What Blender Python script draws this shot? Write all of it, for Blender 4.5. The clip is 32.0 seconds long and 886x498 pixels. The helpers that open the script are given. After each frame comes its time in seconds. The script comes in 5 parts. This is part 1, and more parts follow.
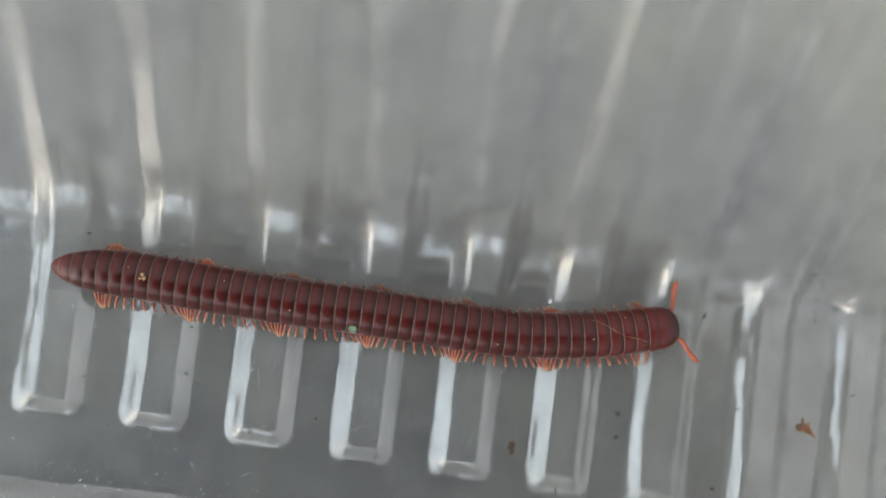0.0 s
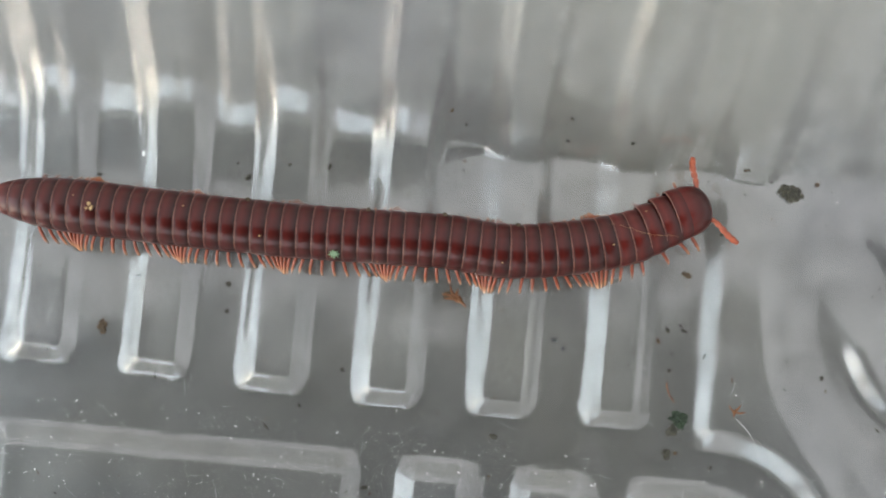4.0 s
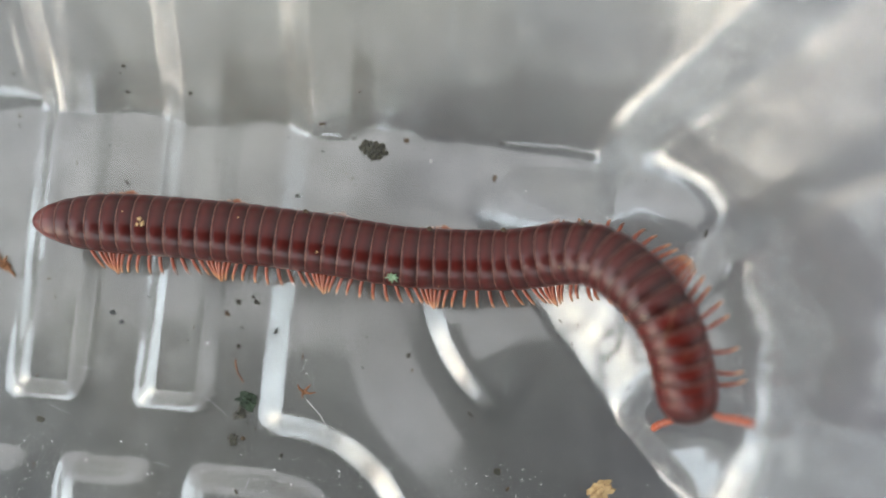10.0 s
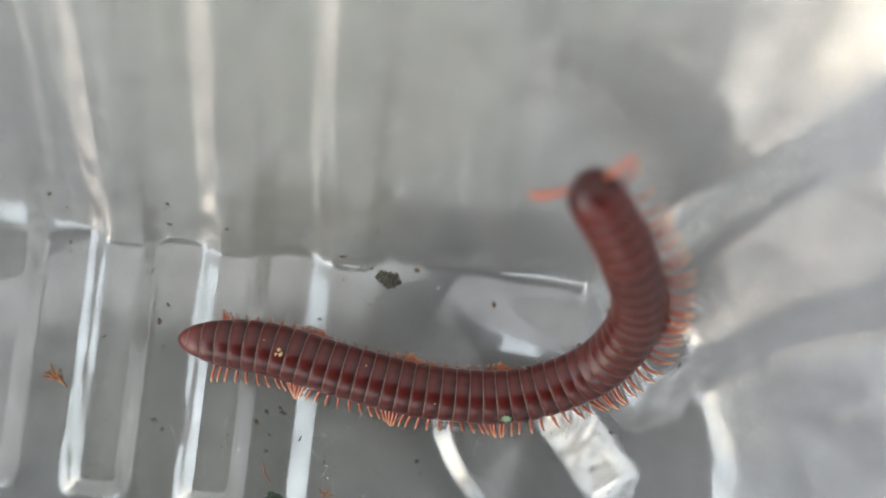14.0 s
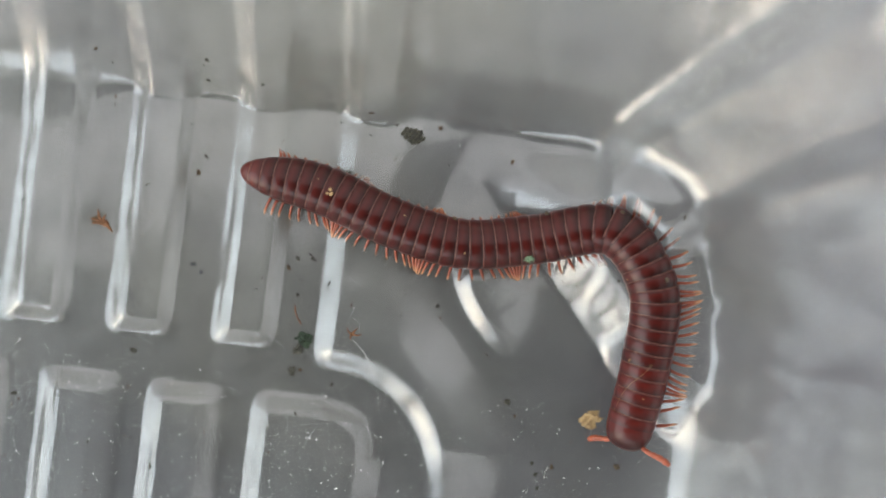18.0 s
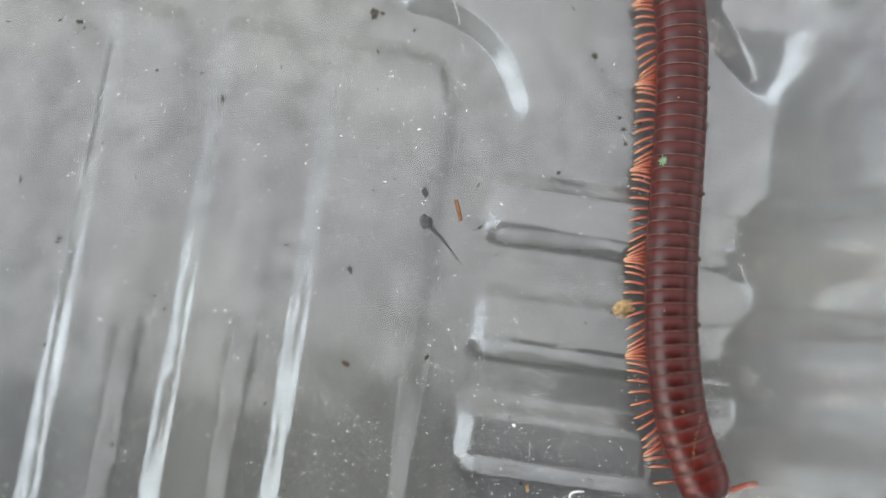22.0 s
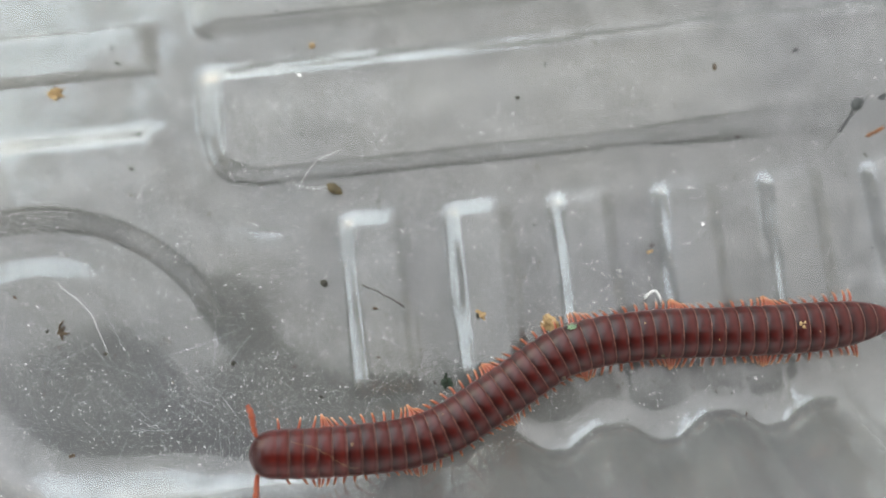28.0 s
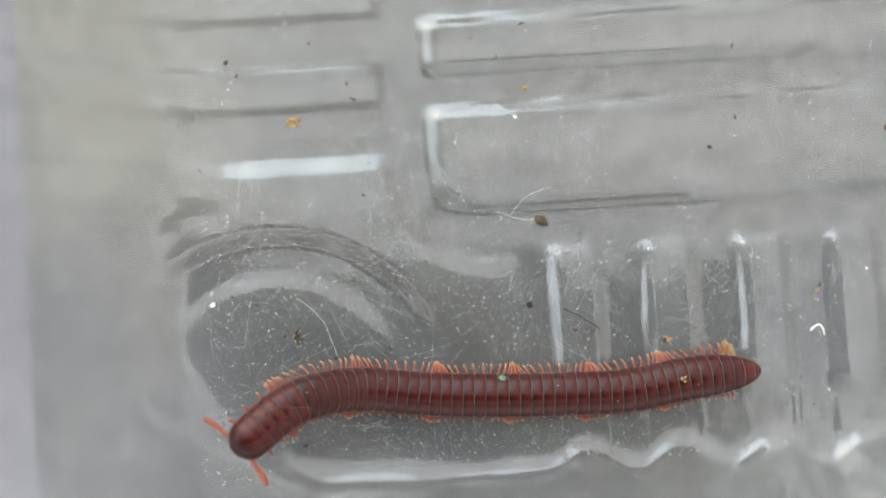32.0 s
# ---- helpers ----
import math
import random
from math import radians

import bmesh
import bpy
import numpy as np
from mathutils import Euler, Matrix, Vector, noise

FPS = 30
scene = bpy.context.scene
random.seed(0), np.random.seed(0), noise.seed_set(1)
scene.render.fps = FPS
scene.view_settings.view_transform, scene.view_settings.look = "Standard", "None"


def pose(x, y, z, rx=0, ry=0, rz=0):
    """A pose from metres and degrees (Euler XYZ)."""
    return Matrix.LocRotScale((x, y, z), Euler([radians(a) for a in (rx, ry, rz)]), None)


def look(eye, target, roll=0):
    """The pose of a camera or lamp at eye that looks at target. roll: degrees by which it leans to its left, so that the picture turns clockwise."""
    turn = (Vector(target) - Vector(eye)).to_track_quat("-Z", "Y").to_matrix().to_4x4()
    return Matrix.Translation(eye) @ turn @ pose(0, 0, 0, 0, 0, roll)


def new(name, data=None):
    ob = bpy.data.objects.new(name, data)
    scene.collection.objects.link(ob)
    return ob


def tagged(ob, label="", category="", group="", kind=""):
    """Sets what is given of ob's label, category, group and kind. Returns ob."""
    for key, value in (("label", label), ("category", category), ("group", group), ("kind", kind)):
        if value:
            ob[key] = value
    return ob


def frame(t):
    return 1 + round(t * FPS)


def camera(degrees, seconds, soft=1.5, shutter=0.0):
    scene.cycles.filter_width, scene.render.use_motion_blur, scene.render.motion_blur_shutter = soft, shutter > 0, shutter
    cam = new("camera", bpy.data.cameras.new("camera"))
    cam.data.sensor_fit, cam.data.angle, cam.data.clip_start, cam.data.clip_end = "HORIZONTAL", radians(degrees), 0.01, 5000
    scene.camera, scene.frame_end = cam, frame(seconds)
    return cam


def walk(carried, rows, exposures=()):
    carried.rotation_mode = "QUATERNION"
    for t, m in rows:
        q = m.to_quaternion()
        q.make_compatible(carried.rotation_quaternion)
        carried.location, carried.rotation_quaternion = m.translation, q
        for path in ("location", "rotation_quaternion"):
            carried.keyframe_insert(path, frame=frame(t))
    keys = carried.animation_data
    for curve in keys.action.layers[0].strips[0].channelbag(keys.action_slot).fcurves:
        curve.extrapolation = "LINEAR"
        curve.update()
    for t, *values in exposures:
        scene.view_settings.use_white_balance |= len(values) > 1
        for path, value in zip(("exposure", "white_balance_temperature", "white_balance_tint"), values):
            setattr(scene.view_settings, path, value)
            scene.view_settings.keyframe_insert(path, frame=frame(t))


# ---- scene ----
cam = camera(44.0, 32.0, 1.6)
PATH = [
    (0, pose(-0.03663, 0.01715, 0.11179, 2.97, -2.79, 6.93)),
    (0.2, pose(-0.03215, 0.01525, 0.11158, 3.73, -2.58, 6.76)),
    (0.4, pose(-0.02824, 0.01345, 0.11064, 4.50, -2.30, 6.61)),
    (0.6, pose(-0.02523, 0.01184, 0.10852, 5.23, -1.91, 6.51)),
    (0.8, pose(-0.02295, 0.01061, 0.10542, 5.86, -1.47, 6.48)),
    (1, pose(-0.02080, 0.01000, 0.10215, 6.22, -1.13, 6.56)),
    (1.2, pose(-0.01795, 0.01029, 0.09984, 6.14, -1.07, 6.76)),
    (1.4, pose(-0.01519, 0.01102, 0.09825, 5.73, -1.20, 6.95)),
    (1.6, pose(-0.01306, 0.01186, 0.09714, 5.09, -1.38, 7.05)),
    (1.8, pose(-0.01156, 0.01270, 0.09627, 4.27, -1.52, 7.04)),
    (2, pose(-0.01013, 0.01366, 0.09544, 3.32, -1.52, 6.98)),
    (2.2, pose(-0.00789, 0.01497, 0.09441, 2.25, -1.27, 6.97)),
    (2.4, pose(-0.00537, 0.01672, 0.09216, 1.05, -1.11, 6.88)),
    (2.5, pose(-0.00431, 0.01708, 0.09146, 0.74, -1.07, 6.81)),
    (4.5, pose(0.00962, 0.00624, 0.09631, 3.99, -0.49, 4.89)),
    (4.6, pose(0.01074, 0.00641, 0.09638, 3.96, -0.45, 4.82)),
    (4.8, pose(0.01360, 0.00761, 0.09624, 3.66, -0.35, 4.72)),
    (5, pose(0.01670, 0.00860, 0.09593, 3.41, -0.22, 4.66)),
    (5.2, pose(0.01975, 0.00837, 0.09554, 3.51, -0.04, 4.60)),
    (5.4, pose(0.02279, 0.00734, 0.09518, 3.90, 0.16, 4.56)),
    (5.6, pose(0.02583, 0.00584, 0.09491, 4.54, 0.36, 4.51)),
    (5.8, pose(0.02871, 0.00421, 0.09474, 5.32, 0.55, 4.46)),
    (6, pose(0.03112, 0.00279, 0.09458, 6.02, 0.72, 4.39)),
    (6.2, pose(0.03267, 0.00200, 0.09435, 6.39, 0.86, 4.29)),
    (6.4, pose(0.03345, 0.00194, 0.09408, 6.42, 0.98, 4.15)),
    (6.6, pose(0.03361, 0.00259, 0.09375, 6.13, 1.07, 3.98)),
    (6.8, pose(0.03343, 0.00372, 0.09318, 5.67, 1.14, 3.81)),
    (7, pose(0.03332, 0.00484, 0.09206, 5.31, 1.16, 3.65)),
    (7.2, pose(0.03380, 0.00529, 0.08997, 5.38, 1.15, 3.54)),
    (7.4, pose(0.03485, 0.00537, 0.08746, 5.56, 1.20, 3.48)),
    (7.6, pose(0.03637, 0.00535, 0.08503, 5.62, 1.36, 3.44)),
    (7.8, pose(0.03810, 0.00548, 0.08309, 5.47, 1.63, 3.45)),
    (8, pose(0.03958, 0.00601, 0.08203, 5.18, 1.89, 3.53)),
    (8.2, pose(0.04023, 0.00722, 0.08223, 4.89, 2.01, 3.71)),
    (8.4, pose(0.04021, 0.00888, 0.08300, 4.68, 1.97, 3.94)),
    (8.6, pose(0.03974, 0.01073, 0.08384, 4.59, 1.76, 4.16)),
    (8.8, pose(0.03916, 0.01238, 0.08450, 4.65, 1.41, 4.36)),
    (9, pose(0.03892, 0.01325, 0.08498, 4.84, 0.99, 4.55)),
    (9.2, pose(0.03957, 0.01269, 0.08535, 5.16, 0.58, 4.77)),
    (9.4, pose(0.04056, 0.01145, 0.08558, 5.35, 0.27, 4.98)),
    (9.6, pose(0.04144, 0.01006, 0.08566, 5.28, 0.08, 5.16)),
    (9.8, pose(0.04204, 0.00867, 0.08567, 5.00, 0.03, 5.30)),
    (10, pose(0.04239, 0.00708, 0.08579, 4.78, 0.06, 5.42)),
    (10.2, pose(0.04264, 0.00495, 0.08627, 4.97, 0.13, 5.54)),
    (10.4, pose(0.04313, 0.00291, 0.08692, 5.17, 0.36, 5.68)),
    (10.6, pose(0.04401, 0.00142, 0.08763, 5.13, 0.83, 5.85)),
    (10.8, pose(0.04518, 0.00060, 0.08830, 4.81, 1.45, 6.01)),
    (11, pose(0.04626, 0.00020, 0.08895, 4.47, 1.98, 6.13)),
    (11.2, pose(0.04674, -0.00017, 0.08956, 4.49, 2.06, 6.13)),
    (11.4, pose(0.04685, -0.00031, 0.09016, 4.72, 1.93, 6.08)),
    (11.6, pose(0.04677, 0.00001, 0.09077, 5.00, 1.75, 5.99)),
    (11.8, pose(0.04654, 0.00099, 0.09138, 5.19, 1.63, 5.91)),
    (12, pose(0.04601, 0.00281, 0.09204, 5.16, 1.53, 5.84)),
    (12.2, pose(0.04499, 0.00560, 0.09280, 4.80, 1.40, 5.79)),
    (12.4, pose(0.04353, 0.00844, 0.09371, 4.50, 1.09, 5.76)),
    (12.6, pose(0.04182, 0.01070, 0.09479, 4.51, 0.55, 5.77)),
    (12.8, pose(0.04017, 0.01217, 0.09588, 4.80, -0.11, 5.79)),
    (13, pose(0.03910, 0.01312, 0.09672, 5.08, -0.65, 5.82)),
    (13.2, pose(0.03921, 0.01401, 0.09692, 4.92, -0.75, 5.82)),
    (13.4, pose(0.03958, 0.01487, 0.09697, 4.59, -0.74, 5.83)),
    (13.6, pose(0.03953, 0.01571, 0.09716, 4.32, -0.88, 5.89)),
    (13.8, pose(0.03883, 0.01652, 0.09757, 4.16, -1.26, 5.98)),
    (14, pose(0.03762, 0.01730, 0.09798, 4.08, -1.87, 6.09)),
    (14.2, pose(0.03626, 0.01807, 0.09804, 3.96, -2.61, 6.18)),
    (14.4, pose(0.03517, 0.01875, 0.09806, 3.79, -3.24, 6.27)),
    (14.5, pose(0.03497, 0.01901, 0.09823, 3.69, -3.35, 6.32)),
    (16.5, pose(0.04056, 0.02192, 0.10672, 1.38, -0.07, 7.30)),
    (16.6, pose(0.04043, 0.02185, 0.10716, 1.11, -0.11, 7.32)),
    (16.8, pose(0.03968, 0.02126, 0.10799, 0.42, -0.45, 7.31)),
    (17, pose(0.03903, 0.02014, 0.10853, -0.09, -0.79, 7.21)),
    (17.2, pose(0.03900, 0.01836, 0.10851, -0.13, -0.87, 6.96)),
    (17.4, pose(0.03901, 0.01630, 0.10788, 0.05, -0.84, 6.62)),
    (17.6, pose(0.03871, 0.01425, 0.10671, 0.23, -0.85, 6.33)),
    (17.8, pose(0.03808, 0.01234, 0.10529, 0.29, -0.97, 6.35)),
    (18, pose(0.03729, 0.01058, 0.10404, 0.14, -1.30, 7.03)),
    (18.2, pose(0.03649, 0.00963, 0.10264, 0.17, -1.23, 7.25)),
    (18.4, pose(0.03578, 0.00920, 0.10129, 0.23, -0.99, 7.22)),
    (18.6, pose(0.03520, 0.00901, 0.10010, 0.26, -0.76, 7.07)),
    (18.8, pose(0.03473, 0.00868, 0.09915, 0.25, -0.67, 6.91)),
    (19, pose(0.03426, 0.00769, 0.09837, 0.32, -0.75, 6.83)),
    (19.2, pose(0.03363, 0.00539, 0.09768, 0.63, -1.02, 6.89)),
    (19.4, pose(0.03302, 0.00205, 0.09706, 1.29, -1.36, 7.04)),
    (19.6, pose(0.03257, -0.00207, 0.09656, 2.35, -1.69, 7.20)),
    (19.8, pose(0.03241, -0.00668, 0.09634, 3.81, -2.04, 7.26)),
    (20, pose(0.03264, -0.01146, 0.09663, 5.59, -2.49, 7.10)),
    (20.2, pose(0.03242, -0.01494, 0.09684, 6.33, -2.85, 7.04)),
    (20.4, pose(0.03199, -0.01781, 0.09691, 6.56, -3.16, 7.07)),
    (20.6, pose(0.03153, -0.02067, 0.09677, 6.79, -3.46, 7.27)),
    (20.8, pose(0.03121, -0.02399, 0.09633, 7.50, -3.79, 7.75)),
    (21, pose(0.03077, -0.02726, 0.09575, 8.18, -4.15, 8.06)),
    (21.2, pose(0.02996, -0.02997, 0.09521, 8.32, -4.57, 7.79)),
    (21.4, pose(0.02924, -0.03212, 0.09507, 8.27, -4.91, 7.49)),
    (21.6, pose(0.02908, -0.03370, 0.09573, 8.35, -5.02, 7.70)),
    (21.8, pose(0.02928, -0.03514, 0.09639, 8.30, -5.00, 8.04)),
    (22, pose(0.02965, -0.03687, 0.09623, 7.85, -4.98, 8.08)),
    (22.2, pose(0.02791, -0.03827, 0.09558, 6.95, -5.76, 8.67)),
    (22.4, pose(0.02566, -0.03906, 0.09486, 5.63, -6.82, 9.93)),
    (22.6, pose(0.02402, -0.03908, 0.09440, 4.18, -7.78, 11.98)),
    (22.8, pose(0.02347, -0.03842, 0.09442, 3.32, -8.44, 14.76)),
    (23, pose(0.02403, -0.03743, 0.09514, 4.05, -8.77, 17.77)),
    (23.2, pose(0.02348, -0.03598, 0.09587, 3.26, -8.48, 21.11)),
    (23.4, pose(0.02258, -0.03423, 0.09665, 1.92, -8.05, 24.33)),
    (23.6, pose(0.02207, -0.03229, 0.09752, 0.77, -7.72, 27.20)),
    (23.8, pose(0.02285, -0.03025, 0.09866, 0.19, -7.29, 29.81)),
    (24, pose(0.02611, -0.02818, 0.10040, 0.28, -6.08, 32.48)),
    (24.2, pose(0.03333, -0.02617, 0.10321, 0.99, -3.11, 35.70)),
    (24.4, pose(0.04146, -0.02420, 0.10574, 1.95, 0.69, 39.24)),
    (24.5, pose(0.04442, -0.02323, 0.10619, 2.41, 2.51, 41.04)),
    (26.5, pose(0.05150, -0.04480, 0.10326, 9.05, 2.46, 75.48)),
    (26.6, pose(0.05180, -0.04653, 0.10349, 9.16, 2.25, 76.62)),
    (26.8, pose(0.05244, -0.05081, 0.10439, 9.06, 1.55, 78.07)),
    (27, pose(0.05342, -0.05504, 0.10515, 8.82, 0.85, 79.17)),
    (27.2, pose(0.05504, -0.05838, 0.10522, 8.61, 0.41, 80.34)),
    (27.4, pose(0.05656, -0.06080, 0.10502, 8.38, 0.14, 81.45)),
    (27.6, pose(0.05742, -0.06234, 0.10483, 8.08, -0.03, 82.42)),
    (27.8, pose(0.05748, -0.06315, 0.10478, 7.68, -0.12, 83.21)),
    (28, pose(0.05688, -0.06355, 0.10484, 7.12, -0.09, 83.84)),
    (28.2, pose(0.05596, -0.06395, 0.10492, 6.31, 0.09, 84.32)),
    (28.4, pose(0.05485, -0.06438, 0.10499, 5.42, 0.31, 84.69)),
    (28.6, pose(0.05365, -0.06482, 0.10506, 4.59, 0.49, 84.95)),
    (28.8, pose(0.05254, -0.06529, 0.10517, 3.94, 0.56, 85.10)),
    (29, pose(0.05174, -0.06583, 0.10542, 3.62, 0.52, 85.15)),
    (29.2, pose(0.05154, -0.06647, 0.10595, 3.78, 0.35, 85.06)),
    (29.4, pose(0.05155, -0.06741, 0.10684, 4.23, 0.06, 84.92)),
    (29.6, pose(0.05152, -0.06877, 0.10807, 4.78, -0.33, 84.78)),
    (29.8, pose(0.05140, -0.07058, 0.10948, 5.30, -0.75, 84.70)),
    (30, pose(0.05133, -0.07282, 0.11073, 5.65, -1.10, 84.71)),
    (30.2, pose(0.05151, -0.07537, 0.11140, 5.69, -1.22, 84.84)),
    (30.4, pose(0.05122, -0.07776, 0.11196, 5.45, -1.21, 85.00)),
    (30.6, pose(0.04999, -0.07964, 0.11276, 4.96, -1.14, 85.11)),
    (30.8, pose(0.04790, -0.08084, 0.11391, 4.28, -1.02, 85.15)),
    (31, pose(0.04558, -0.08140, 0.11530, 3.54, -0.84, 85.16)),
    (31.2, pose(0.04398, -0.08143, 0.11670, 2.91, -0.56, 85.18)),
    (31.4, pose(0.04308, -0.08153, 0.11786, 2.44, -0.34, 85.29)),
    (31.6, pose(0.04280, -0.08210, 0.11863, 2.15, -0.32, 85.56)),
    (31.8, pose(0.04297, -0.08323, 0.11901, 2.02, -0.52, 85.97)),
    (32, pose(0.04340, -0.08472, 0.11915, 2.00, -0.86, 86.47)),
]
walk(cam, PATH, [(0, 1.05, 6450, 9), (2, 1.15, 6500, 10), (6, 1.28, 6500, 9), (13, 1.34, 6500, 10), (19, 1.1, 6600, 10), (22, 1.35, 6500, 10),
                 (23, 1.7, 6450, 10), (24, 1.5, 6000, 8), (27, 1.18, 6300, 8), (28, 1.2, 6600, 10), (29, 1.2, 6600, 10), (32, 1.25, 6600, 10)])

# ---- light: hazy daylight on a small terrace ----
CM = 0.01
world = bpy.data.worlds.new("sky")
scene.world = world
world.use_nodes = True
wn = world.node_tree
sky = wn.nodes.new("ShaderNodeTexSky")
sky.sky_type = "NISHITA"
sky.sun_disc = False
sky.sun_elevation, sky.sun_rotation = radians(20), radians(226)
sky.dust_density, sky.air_density, sky.ozone_density = 3.5, 1.0, 0.9
wn.links.new(sky.outputs[0], wn.nodes["Background"].inputs[0])
cloud = wn.nodes.new("ShaderNodeBackground")       # a closed, even layer of thin cloud
cloud.inputs[0].default_value, cloud.inputs[1].default_value = (0.96, 0.95, 0.92, 1), 0.82
both = wn.nodes.new("ShaderNodeAddShader")
wn.links.new(wn.nodes["Background"].outputs[0], both.inputs[0])
wn.links.new(cloud.outputs[0], both.inputs[1])
wn.links.new(both.outputs[0], wn.nodes["World Output"].inputs[0])
wn.nodes["Background"].inputs[1].default_value = 0.05
sun = new("sun", bpy.data.lights.new("sun", "SUN"))
sun.data.energy, sun.data.angle, sun.data.color = 2.4, radians(94), (0.70, 0.88, 1.0)
sun.matrix_world = look((-2.05, -2.0, 1.05), (0, 0, 0))

# unseen open terrace, low parapets, hazy sky; south porch roof added to shape reflections
ROOM_W, ROOM_E, ROOM_S, ROOM_N, ROOM_B = -1.6, 2.4, -3.2, 1.2, -0.75


# ---- materials ----
def material(name):
    m = bpy.data.materials.new(name)
    m.use_nodes = True
    return m, m.node_tree, m.node_tree.nodes["Principled BSDF"]


def node(nt, kind, **values):
    n = nt.nodes.new("ShaderNode" + kind)
    for key, value in values.items():
        n.inputs[key].default_value = value
    return n


def ramp(nt, source, *stops):
    r = nt.nodes.new("ShaderNodeValToRGB")
    nt.links.new(source, r.inputs[0])
    while len(r.color_ramp.elements) < len(stops):
        r.color_ramp.elements.new(0.5)
    for e, (at, c) in zip(r.color_ramp.elements, stops):
        e.position, e.color = at, (*c, 1)
    return r.outputs[0]


def grain(nt, scale, detail=6.0, rough=0.6, coords="Object"):
    c = nt.nodes.new("ShaderNodeTexCoord")
    n = node(nt, "TexNoise", Scale=scale, Detail=detail, Roughness=rough)
    nt.links.new(c.outputs[coords], n.inputs["Vector"])
    return n.outputs[0]


def bump(nt, bsdf, source, strength, distance):
    b = node(nt, "Bump", Strength=strength, Distance=distance)
    nt.links.new(source, b.inputs["Height"])
    nt.links.new(b.outputs[0], bsdf.inputs["Normal"])
    return b


def speckled(name, dark, light, scale, rough=0.6, relief=0.3, depth=0.0004, metal=0.0):
    m, nt, b = material(name)
    g = grain(nt, scale)
    nt.links.new(ramp(nt, g, (0.3, dark), (0.7, light)), b.inputs["Base Color"])
    b.inputs["Roughness"].default_value, b.inputs["Metallic"].default_value = rough, metal
    bump(nt, b, grain(nt, scale * 2.7), relief, depth)
    return m


def plastic_sheet():
    """Clear thin sheet: lets light through, mirrors by Fresnel on both faces, with a haze of fine scratches and dust film."""
    m, nt, _ = material("clear_plastic")
    out = nt.nodes["Material Output"]
    coords = nt.nodes.new("ShaderNodeTexCoord")
    wavy = node(nt, "TexNoise", Scale=160.0, Detail=1.0, Roughness=0.5)
    fine = node(nt, "TexNoise", Scale=700.0, Detail=0.0, Roughness=0.5)
    for n in (wavy, fine):
        nt.links.new(coords.outputs["Object"], n.inputs["Vector"])
    b1 = node(nt, "Bump", Strength=0.06, Distance=0.0005)
    b2 = node(nt, "Bump", Strength=0.03, Distance=0.00015)
    nt.links.new(wavy.outputs[0], b1.inputs["Height"])
    nt.links.new(fine.outputs[0], b2.inputs["Height"])
    nt.links.new(b1.outputs[0], b2.inputs["Normal"])
    clear = node(nt, "BsdfTransparent", Color=(0.965, 0.967, 0.962, 1))
    front = node(nt, "BsdfDiffuse", Color=(0.60, 0.61, 0.62, 1))
    through_film = node(nt, "BsdfTranslucent", Color=(0.60, 0.61, 0.62, 1))
    haze = node(nt, "MixShader", Fac=0.4)
    nt.links.new(front.outputs[0], haze.inputs[1])
    nt.links.new(through_film.outputs[0], haze.inputs[2])
    dust = node(nt, "TexNoise", Scale=420.0, Detail=9.0, Roughness=0.78)
    smear = node(nt, "TexNoise", Scale=70.0, Detail=6.0, Roughness=0.6, Distortion=1.5)
    for n in (dust, smear):
        nt.links.new(coords.outputs["Object"], n.inputs["Vector"])
    both_films = nt.nodes.new("ShaderNodeMath")
    both_films.operation = "MULTIPLY"
    nt.links.new(dust.outputs[0], both_films.inputs[0])
    nt.links.new(smear.outputs[0], both_films.inputs[1])
    film = nt.nodes.new("ShaderNodeMapRange")
    for key, value in (("From Min", 0.12), ("From Max", 0.42), ("To Min", 0.015), ("To Max", 0.10)):
        film.inputs[key].default_value = value
    nt.links.new(both_films.outputs[0], film.inputs["Value"])
    body = nt.nodes.new("ShaderNodeMixShader")
    nt.links.new(film.outputs[0], body.inputs[0])
    nt.links.new(clear.outputs[0], body.inputs[1])
    nt.links.new(haze.outputs[0], body.inputs[2])
    sharp = node(nt, "BsdfGlossy", Color=(1, 1, 1, 1), Roughness=0.10)
    soft = node(nt, "BsdfGlossy", Color=(1, 1, 1, 1), Roughness=0.36)
    gloss = node(nt, "MixShader", Fac=0.5)
    nt.links.new(sharp.outputs[0], gloss.inputs[1])
    nt.links.new(soft.outputs[0], gloss.inputs[2])
    nt.links.new(b2.outputs[0], sharp.inputs["Normal"])
    nt.links.new(b1.outputs[0], soft.inputs["Normal"])
    fres = node(nt, "Fresnel", IOR=1.58)
    nt.links.new(b1.outputs[0], fres.inputs["Normal"])
    first = nt.nodes.new("ShaderNodeMath")             # both faces of the sheet mirror: 2F / (1 + F), a little scuffed
    first.operation = "MULTIPLY_ADD"
    first.inputs[1].default_value, first.inputs[2].default_value = 1.5, 1.0
    nt.links.new(fres.outputs[0], first.inputs[0])
    second = nt.nodes.new("ShaderNodeMath")
    second.operation = "DIVIDE"
    nt.links.new(fres.outputs[0], second.inputs[0])
    nt.links.new(first.outputs[0], second.inputs[1])
    both = nt.nodes.new("ShaderNodeMath")
    both.operation, both.use_clamp = "MULTIPLY", True
    both.inputs[1].default_value = 2.15
    nt.links.new(second.outputs[0], both.inputs[0])
    worn = nt.nodes.new("ShaderNodeMapRange")          # rubbed and clean patches
    for key, value in (("From Min", 0.32), ("From Max", 0.68), ("To Min", 0.55), ("To Max", 1.4)):
        worn.inputs[key].default_value = value
    nt.links.new(dust.outputs[0], worn.inputs["Value"])
    shine = nt.nodes.new("ShaderNodeMath")
